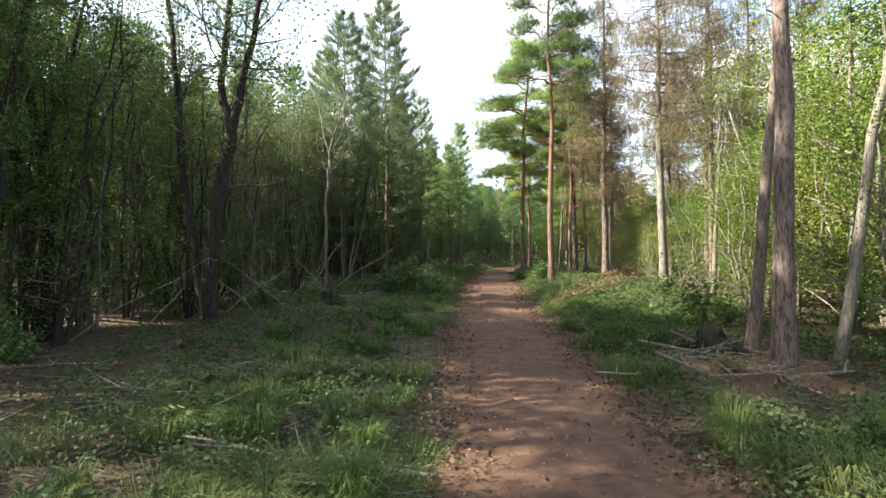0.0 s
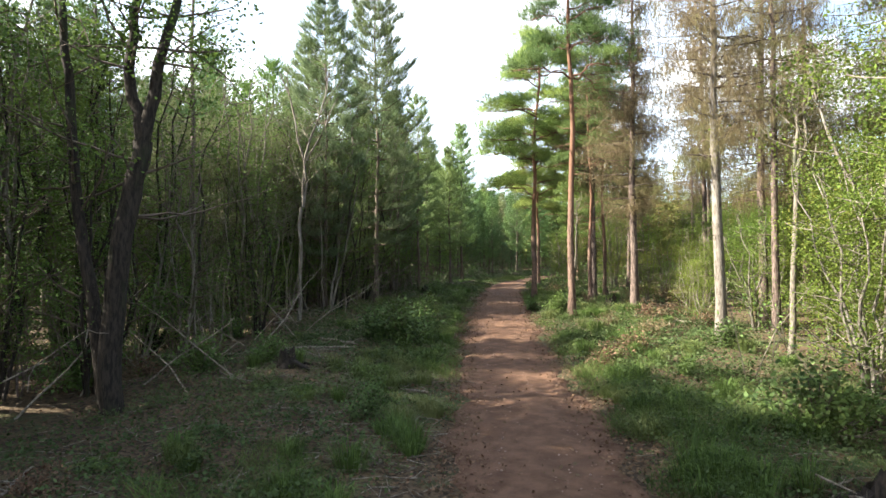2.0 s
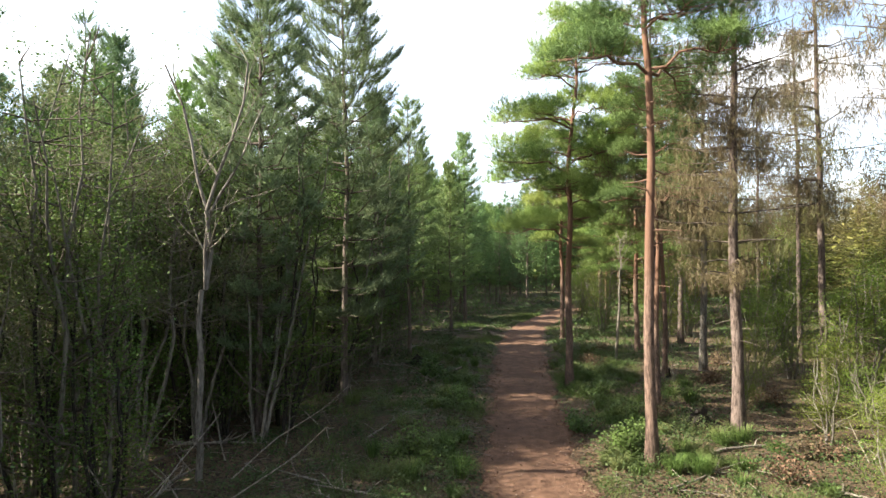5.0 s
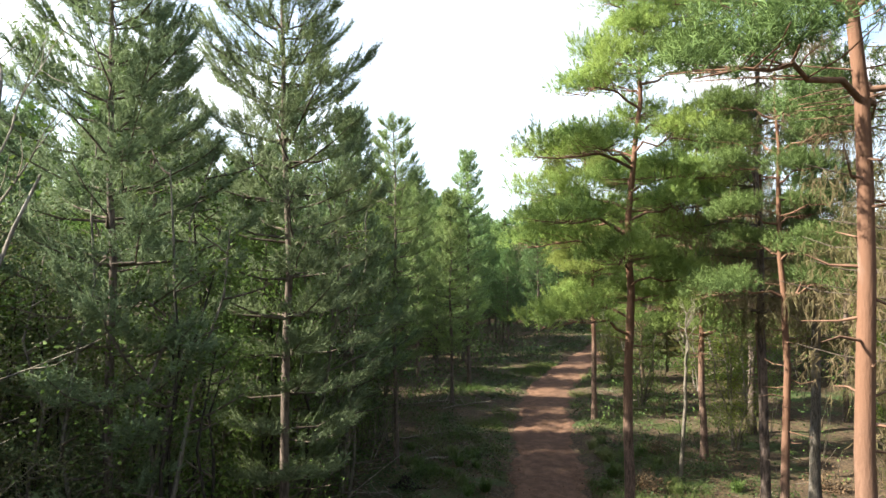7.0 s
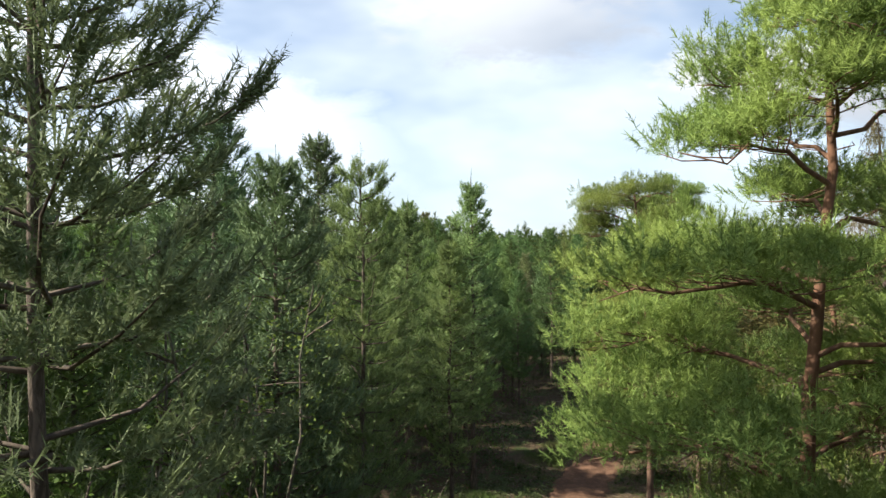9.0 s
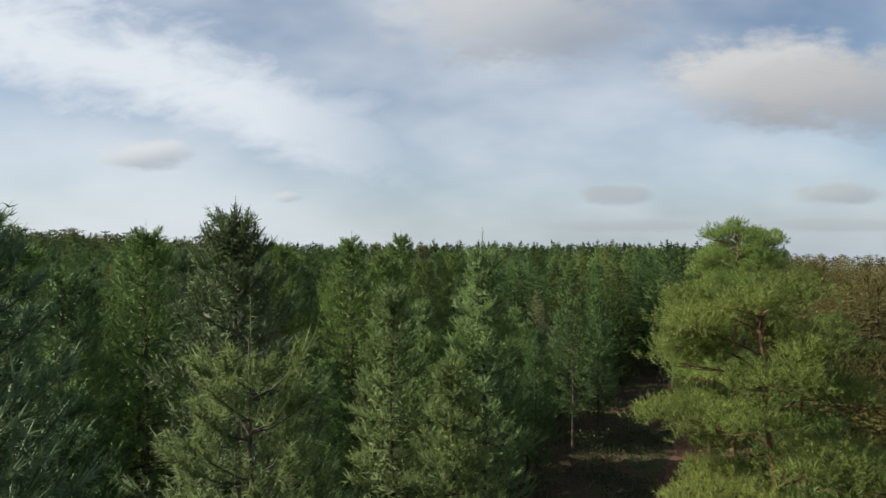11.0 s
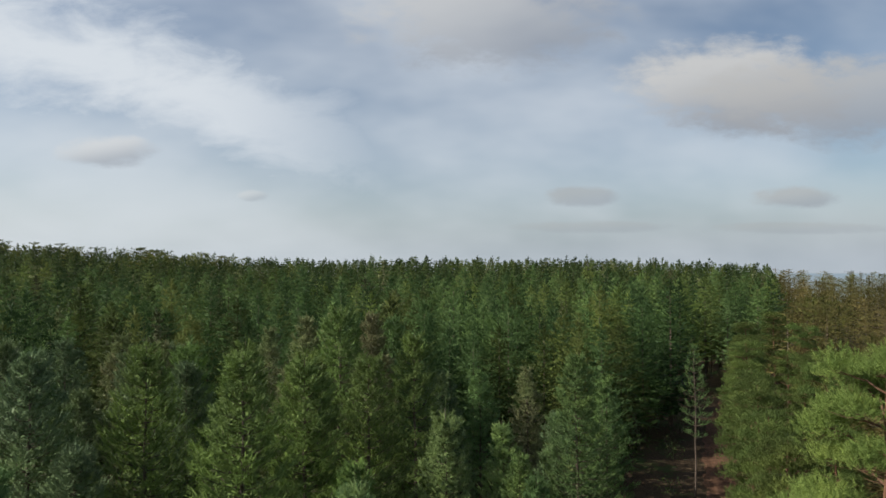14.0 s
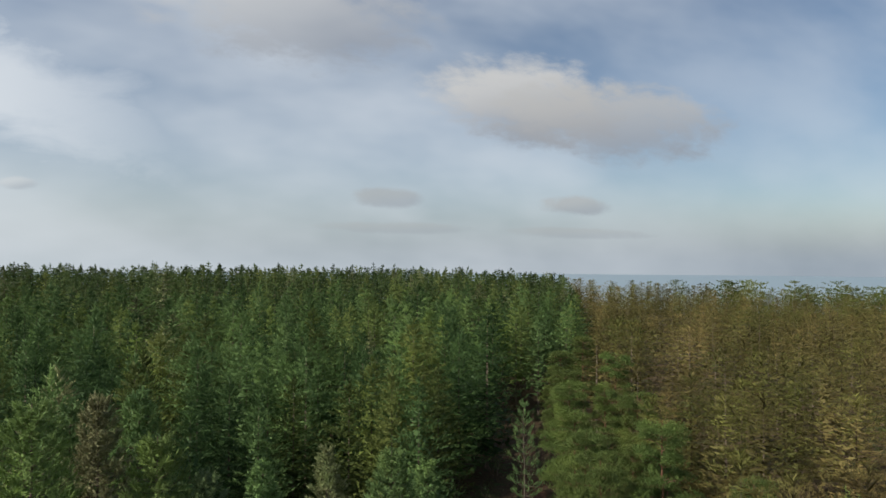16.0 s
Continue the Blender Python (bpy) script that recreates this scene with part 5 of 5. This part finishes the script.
        at = np.array([x, y, ground_z(x, y)]) + d * np.array([R, R, H]) * (g.uniform(0.75, 1.05, (m, 1)) + 0.2 * np.sin(d[:, :1] * 5 + y))
        leaves(s, at, g.uniform(0.045, 0.08, m), g, 0.9)
    tagged(new("brambles", s.mesh("brambles", M_BRAMBLE)), "low dark green bramble leaves covering the verges", "undergrowth", kind="stuff")
    # twigs strewn under the trees
    s = Soup()
    for _ in range(4600):
        y = 2 + 60 * g.uniform() ** 1.5
        x = float(track_x(y)) + (-1 if g.uniform() < 0.65 else 1) * (1.5 + abs(g.normal()) * 3.2)
        L, a = g.uniform(0.12, 1.0) * g.uniform(0.4, 1.2), g.uniform(0, 6.28)
        p0 = np.array([x, y, ground_z(x, y) + 0.02])
        x1, y1 = x + math.cos(a) * L, y + math.sin(a) * L
        tube(s, [p0, np.array([x1, y1, ground_z(x1, y1) + g.uniform(0.01, 0.1)])], [g.uniform(0.004, 0.014), 0.003], 3)
    tagged(new("twigs", s.mesh("twigs", M_DEADWOOD)), "thin dead twigs strewn over the woodland floor", "twigs", kind="stuff")
    # bushy growth under the trees
    s, st = Soup(), Soup()
    spots = []
    while len(spots) < 1100:
        y = g.uniform(16, 120)
        x = g.uniform(-30, 40)
        side = (x - track_x(y)) * (0.87 if y > 60 else 1.0)
        if side < 0 and (x > edge_x(y) - 0.5 if y < 60 else side > -2.4):
            continue
        if side > 0 and side < (4.5 if y < 45 else 3.0):
            continue
        if side > 0 and y < 45 and g.uniform() < 0.5:
            continue
        spots.append((x, y))
    for x, y in spots:
        hgt = g.uniform(0.7, 2.6)
        m = 64 if y < 50 else 110
        p = np.stack([x + g.normal(size=m) * 0.55, y + g.normal(size=m) * 0.55, ground_z(x, y) + hgt * g.uniform(0.05, 1, m) ** 0.8], 1)
        leaves(s, p, np.full(m, 0.09 if y < 50 else 0.13), g, 0.7)
        for _ in range(2):
            e = np.array([x + g.normal() * 0.5, y + g.normal() * 0.5, ground_z(x, y) + hgt * 1.2])
            tube(st, [np.array([x, y, ground_z(x, y) - 0.05]), (np.array([x, y, ground_z(x, y)]) + e) / 2 + g.normal(size=3) * 0.1, e], [0.018, 0.013, 0.005], 3)
    tagged(new("undergrowth", s.mesh("undergrowth", M_HOLLY)), "shaded green bushes growing under the trees", "undergrowth", kind="stuff")
    tagged(new("brushwood", st.mesh("brushwood", M_PALE_TWIG)), "thin upright brown stems under the trees", "undergrowth", kind="stuff")


build_cover()

# ---- fallen wood, birches, ferns ----
def stick(rng, L, r, bend=0.12, twigs=3):
    s = Soup()
    line = wobble_line(rng, np.array([-L / 2, 0, r]), np.array([L / 2, 0, r]), 8, bend * 0.4)
    line[:, 2] = r + np.abs(line[:, 2] - r) * 0.6
    tube(s, line, np.linspace(r, r * 0.35, 8), 7)
    for _ in range(twigs):
        i = rng.integers(2, 7)
        d = unit(np.array([rng.uniform(0.2, 1), rng.normal(), rng.uniform(0.1, 0.7)]))
        e = line[i] + d * L * rng.uniform(0.12, 0.3)
        tube(s, [line[i], (line[i] + e) / 2 + rng.normal(size=3) * 0.02, e], [r * 0.5, r * 0.35, r * 0.12], 5)
    return s


STICKS = Kind([tagged(new("fallen_branch", stick(seeded(200 + k), (2.2, 1.4, 3.0, 0.9, 1.8)[k], (0.03, 0.022, 0.045, 0.018, 0.06)[k], 0.12, (4, 3, 5, 2, 1)[k]).mesh("fallen_branch", M_DEADWOOD, True)),
                      ("dead grey fallen branch lying on the floor", "thin dead branch lying among leaves", "long forked dead branch on the ground", "short broken stick lying on the ground", "pale weathered log lying on the ground")[k],
                      "branch", "fallen branches") for k in range(5)])
r = seeded(210)
for x, y, turn, k in ((-4.6, 9.0, 5, 1), (-3.7, 8.4, -35, 2), (-3.9, 7.6, 70, 3), (-3.0, 7.4, 12, 1), (5.9, 10.2, 25, 4), (5.2, 10.6, -10, 1), (4.6, 11.3, 60, 0), (5.0, 9.6, 100, 1), (-3.3, 22.8, 10, 4), (-3.0, 24.0, -50, 4), (-6.6, 22.6, 8, 2),
                      (-2.6, 16.5, -20, 1), (0.2, 15.8, 15, 3), (4.6, 26.5, 150, 1), (5.6, 29.0, 40, 0), (7.4, 31.0, 20, 4), (6.6, 40.0, 160, 4), (0.1, 46.0, 12, 4), (-2.2, 40.0, 15, 0), (3.6, 6.0, 160, 3)):
    STICKS.put(k, place(None, x, y, turn, 1.0, (0, 0), 0.0))
for _ in range(170):
    y = r.uniform(5, 84)
    side = -1 if r.uniform() < 0.6 else 1
    x = float(track_x(y)) + side * (2.6 + abs(r.normal()) * 3.5)
    STICKS.put(int(r.integers(0, 4)), place(None, x, y, r.uniform(0, 360), r.uniform(0.5, 1.1), (r.normal() * 5, r.normal() * 5), 0.0))


def stump(rng):
    """Torn old stump: ragged hollow top, spreading roots."""
    st = thing("stump", "torn weathered tree stump with spreading roots", "stump", "stumps")
    s = Soup()
    seg = 12
    az = np.arange(seg) * 2 * np.pi / seg
    rings = []
    for r0, z in ((0.36, -0.05), (0.27, 0.12), (0.23, 0.28), (0.22, 0.4)):
        rr = r0 * (1 + rng.uniform(-0.14, 0.14, seg))
        zz = z + (rng.uniform(-0.16, 0.24, seg) if z > 0.35 else 0)
        rings.append(np.stack([np.cos(az) * rr, np.sin(az) * rr, zz + 0 * az], 1))
    rings.append(rings[-1] * np.array([0.55, 0.55, 0.7]))
    v = np.concatenate(rings + [np.array([[0, 0, 0.16]])])
    i, j = np.meshgrid(np.arange(4), np.arange(seg), indexing="ij")
    k = (j + 1) % seg
    q = np.stack([i * seg + j, i * seg + k, (i + 1) * seg + k, (i + 1) * seg + j], -1).reshape(-1, 4)
    jj = np.arange(seg)
    s.add(v, q=q, t=np.stack([4 * seg + jj, 4 * seg + (jj + 1) % seg, np.full(seg, 5 * seg)], 1))
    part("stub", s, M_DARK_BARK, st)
    for a in rng.uniform(0, 6.28, 6):
        h = np.array([math.cos(a), math.sin(a), 0])
        s = Soup()
        tube(s, [h * 0.2 + [0, 0, 0.14], h * 0.45 + [0, 0, 0.07], h * rng.uniform(0.7, 1.0) + [0, 0, -0.03]], [0.09, 0.06, 0.025], 6)
        part("root", s, M_DARK_BARK, st, smooth=True)
    return st


STUMPS = Kind([stump(seeded(250 + k)) for k in range(2)])
for x, y, t, sz in ((5.0, 12.3, 20, 1.1), (7.2, 33.0, 80, 0.9), (-3.6, 20.4, 150, 0.8), (8.8, 40.4, 10, 0.9), (-1.0, 43.0, 60, 0.8)):
    STUMPS.put(int(t / 10) % 2, place(None, x, y, t, sz, (0, 0), 0.02))


def earth_mound(rng, R, H):
    """Low heap of loose clods."""
    s = Soup()
    n = 22
    ang = np.linspace(0, 2 * np.pi, n, endpoint=False)
    lump = 1 + 0.22 * np.sin(3 * ang + rng.uniform(0, 6)) + 0.12 * np.sin(7 * ang + rng.uniform(0, 6))
    rings = [np.stack([np.cos(ang) * R * f * lump, np.sin(ang) * R * 0.75 * f * lump, H * (1 - f * f) + rng.uniform(-0.03, 0.035, n) * (f < 0.97) - 0.05 * (f > 0.97)], 1) for f in (1.0, 0.85, 0.68, 0.5, 0.3, 0.12)]
    v = np.concatenate(rings + [np.array([[0, 0, H]])])
    i, j = np.meshgrid(np.arange(5), np.arange(n), indexing="ij")
    k = (j + 1) % n
    jj = np.arange(n)
    s.add(v, q=np.stack([i * n + j, i * n + k, (i + 1) * n + k, (i + 1) * n + j], -1).reshape(-1, 4), t=np.stack([5 * n + jj, 5 * n + (jj + 1) % n, np.full(n, 6 * n)], 1))
    return s


MOUNDS = Kind([tagged(new("earth_mound", earth_mound(seeded(260 + k), (0.95, 0.7)[k], (0.16, 0.1)[k]).mesh("earth_mound", M_TRACK, True)), "low heap of bare reddish earth beside the stump", "earth mound", "earth heaps") for k in range(2)])
for x, y, t, k in ((5.0, 10.4, 15, 0), (4.2, 9.2, 60, 1), (5.9, 11.3, 120, 1), (4.3, 10.6, 200, 0), (5.6, 9.7, 80, 1), (4.0, 11.7, 20, 1)):
    MOUNDS.put(k, place(None, x, y, t, 1.0, (0, 0), 0.03))
r = seeded(215)
for _ in range(34):
    x, y = 4.9 + r.normal() * 0.7, 11.6 + r.normal() * 0.9
    STICKS.put(int(r.choice((0, 1, 1, 3, 3))), place(None, x, y, r.uniform(-30, 40), r.uniform(0.4, 0.9), (r.normal() * 8, r.normal() * 10), -0.04 - r.uniform(0, 0.12)))


def forked_birch(rng, H, fork, r0, spread):
    tr, br, fo = Soup(), Soup(), Soup()
    f = np.array([0.12, 0.0, fork])
    tube(tr, wobble_line(rng, np.zeros(3), f, 7, 0.05), np.linspace(r0 * 1.25, r0 * 0.85, 7), 8)
    for sgn in (-1, 1):
        e = f + np.array([sgn * spread, rng.normal() * 0.2, H - fork])
        line = wobble_line(rng, f, e, 7, 0.10)
        tube(tr, line, np.linspace(r0 * 0.8, r0 * 0.3, 7), 7)
        for _ in range(9):
            i = rng.integers(1, 7)
            ends = []
            grow(rng, br, line[i], np.array([rng.normal(), rng.normal(), 0.9]), rng.uniform(0.5, 1.2), r0 * 0.25, 1, ends)
            for q in ends:
                leaves(fo, q[rng.integers(1, len(q), 9)] + rng.normal(size=(9, 3)) * 0.12, np.full(9, 0.06), rng)
        if sgn < 0:
            p = line[2] + np.array([spread * 1.5, 0.1, (H - fork) * 0.5])
            tube(tr, wobble_line(rng, line[2], p, 6, 0.06), np.linspace(r0 * 0.55, r0 * 0.2, 6), 6)
    return tr, br, fo


def leaning_pole(rng, L):
    s = Soup()
    line = wobble_line(rng, np.zeros(3), np.array([L * 0.8, 0, L * 0.55]), 8, 0.06)
    tube(s, line, np.linspace(0.022, 0.007, 8), 6)
    for _ in range(4):
        i = rng.integers(3, 8)
        q = line[i] + unit(rng.normal(size=3) + np.array([0.6, 0, 0.2])) * rng.uniform(0.3, 0.8)
        tube(s, [line[i], (line[i] + q) / 2 + rng.normal(size=3) * 0.04, q], [0.009, 0.007, 0.003], 4)
    return s


POLES = Kind([tagged(new("leaning_branch", leaning_pole(seeded(240 + k), 2.6 + k * 0.8).mesh("leaning_branch", M_DEADWOOD, True)), "thin pale dead branch leaning in the undergrowth", "branch", "leaning dead branches") for k in range(3)])
for x, y, t, k in ((-5.2, 18.6, 150, 1), (-4.4, 19.4, 165, 2), (-6.4, 19.0, 40, 0), (-6.0, 22.0, 120, 1), (-5.6, 24.0, 200, 2), (-4.6, 26.0, 30, 1), (-7.4, 16.4, 75, 2), (-8.0, 14.0, 20, 1), (-4.8, 27.5, 160, 0), (-6.2, 26.5, 100, 2), (9.6, 15.4, 110, 1), (10.4, 17.0, 60, 0), (8.6, 16.0, 150, 0), (-3.4, 33.5, 170, 1), (-4.0, 38.0, 20, 2), (-5.0, 23.2, 70, 2), (-6.8, 23.6, 110, 1), (-5.8, 25.2, 60, 0), (-4.2, 24.6, 140, 2), (-6.6, 28.0, 80, 1), (-5.0, 30.2, 120, 2), (-7.6, 21.4, 50, 0), (-4.6, 29.2, 30, 1), (-3.9, 31.4, 100, 0)):
    POLES.put(k, place(None, x, y, t, 1.0, (0, 0), 0.05))

BIRCHES = Kind([tree("birch", "pale forked birch with thin crooked stems", "birch", forked_birch(seeded(220), 7.6, 3.5, 0.056, 0.72), M_PALE_BARK, M_PALE_TWIG, M_DARK_LEAF),
                tree("birch", "slim grey-stemmed birch with few leaves", "birch", forked_birch(seeded(221), 9.0, 6.2, 0.09, 0.4), M_GREY_BARK, M_PALE_TWIG, M_LEAF)])
stand(BIRCHES, 0, -5.2, 29.0, 1.2, 0)
stand(BIRCHES, 1, 6.95, 11.6, 1.0, 20, (0, 10), "slim grey birch leaning over the verge")
stand(BIRCHES, 1, 9.0, 22.0, 0.8, 120, (-4, 6))
stand(BIRCHES, 1, 7.7, 43.6, 0.6, 200, (0, 4))
stand(BIRCHES, 0, -8.6, 18.0, 0.9, 140)
stand(BIRCHES, 1, -9.4, 14.2, 0.75, 30)


def fern(rng):
    fo = Soup()
    for k in range(11):
        az = k * 0.571 + rng.normal() * 0.2
        L = rng.uniform(0.45, 0.75)
        h = np.array([math.cos(az), math.sin(az), 0])
        sv = np.array([-h[1], h[0], 0])
        f = np.linspace(0.12, 1, 16)[:, None]
        mid = h * L * f + np.array([0, 0, 1.0]) * L * (1.1 * f - 0.85 * f ** 2)
        tube(fo, mid[::5], np.full(len(mid[::5]), 0.004), 3)
        w = 0.17 * np.sin(np.pi * np.minimum(f * 0.85 + 0.12, 1))
        for sg in (-1, 1):
            blades(fo, mid, mid + sv * sg * w + h * 0.06 - np.array([0, 0, 0.02]), np.full(16, 0.035), rng)
    return fo


FERNS = Kind([tagged(new("fern", fern(seeded(230 + k)).mesh("fern", M_GRASS)), "green bracken fern with arching fronds on the verge", "fern", "ferns") for k in range(2)])
for x, y, s in ((-3.1, 8.2, 1.0), (-2.6, 7.6, 0.7), (5.6, 8.6, 0.8), (-4.6, 14.0, 0.9), (4.8, 17.0, 0.9), (-3.6, 18.5, 0.8), (6.2, 19.5, 0.9), (3.9, 23.5, 0.7), (-2.4, 12.0, 0.7), (6.9, 9.5, 0.9), (-4.0, 9.9, 1.0), (-3.5, 10.2, 0.7), (7.3, 10.4, 0.8), (8.1, 12.2, 0.9)):
    FERNS.put(int(abs(x) * 10) % 2, place(None, x, y, x * 50, s, (0, 0), 0.0))

# ---- the far sea ----
s = Soup()
ang = np.linspace(math.radians(-20), math.radians(75), 40)
inner = np.stack([np.sin(ang) * 900, np.cos(ang) * 900, np.full(40, -32.0)], 1)
outer = np.stack([np.sin(ang) * 4900, np.cos(ang) * 4900, np.full(40, -32.0)], 1)
i = np.arange(39)
s.add(np.concatenate([inner, outer]), q=np.stack([i, i + 1, i + 41, i + 40], 1))
m, nt, bs = material("sea_water")
bs.inputs["Base Color"].default_value = (0.2, 0.26, 0.31, 1)
bs.inputs["Roughness"].default_value = 0.6
bump(nt, bs, noise_node(nt, world_place(nt), 0.05, 3.0), 0.3, 1.0)
tagged(new("sea", s.mesh("sea", m)), "pale blue-grey sea on the far skyline", "sea", kind="structure")
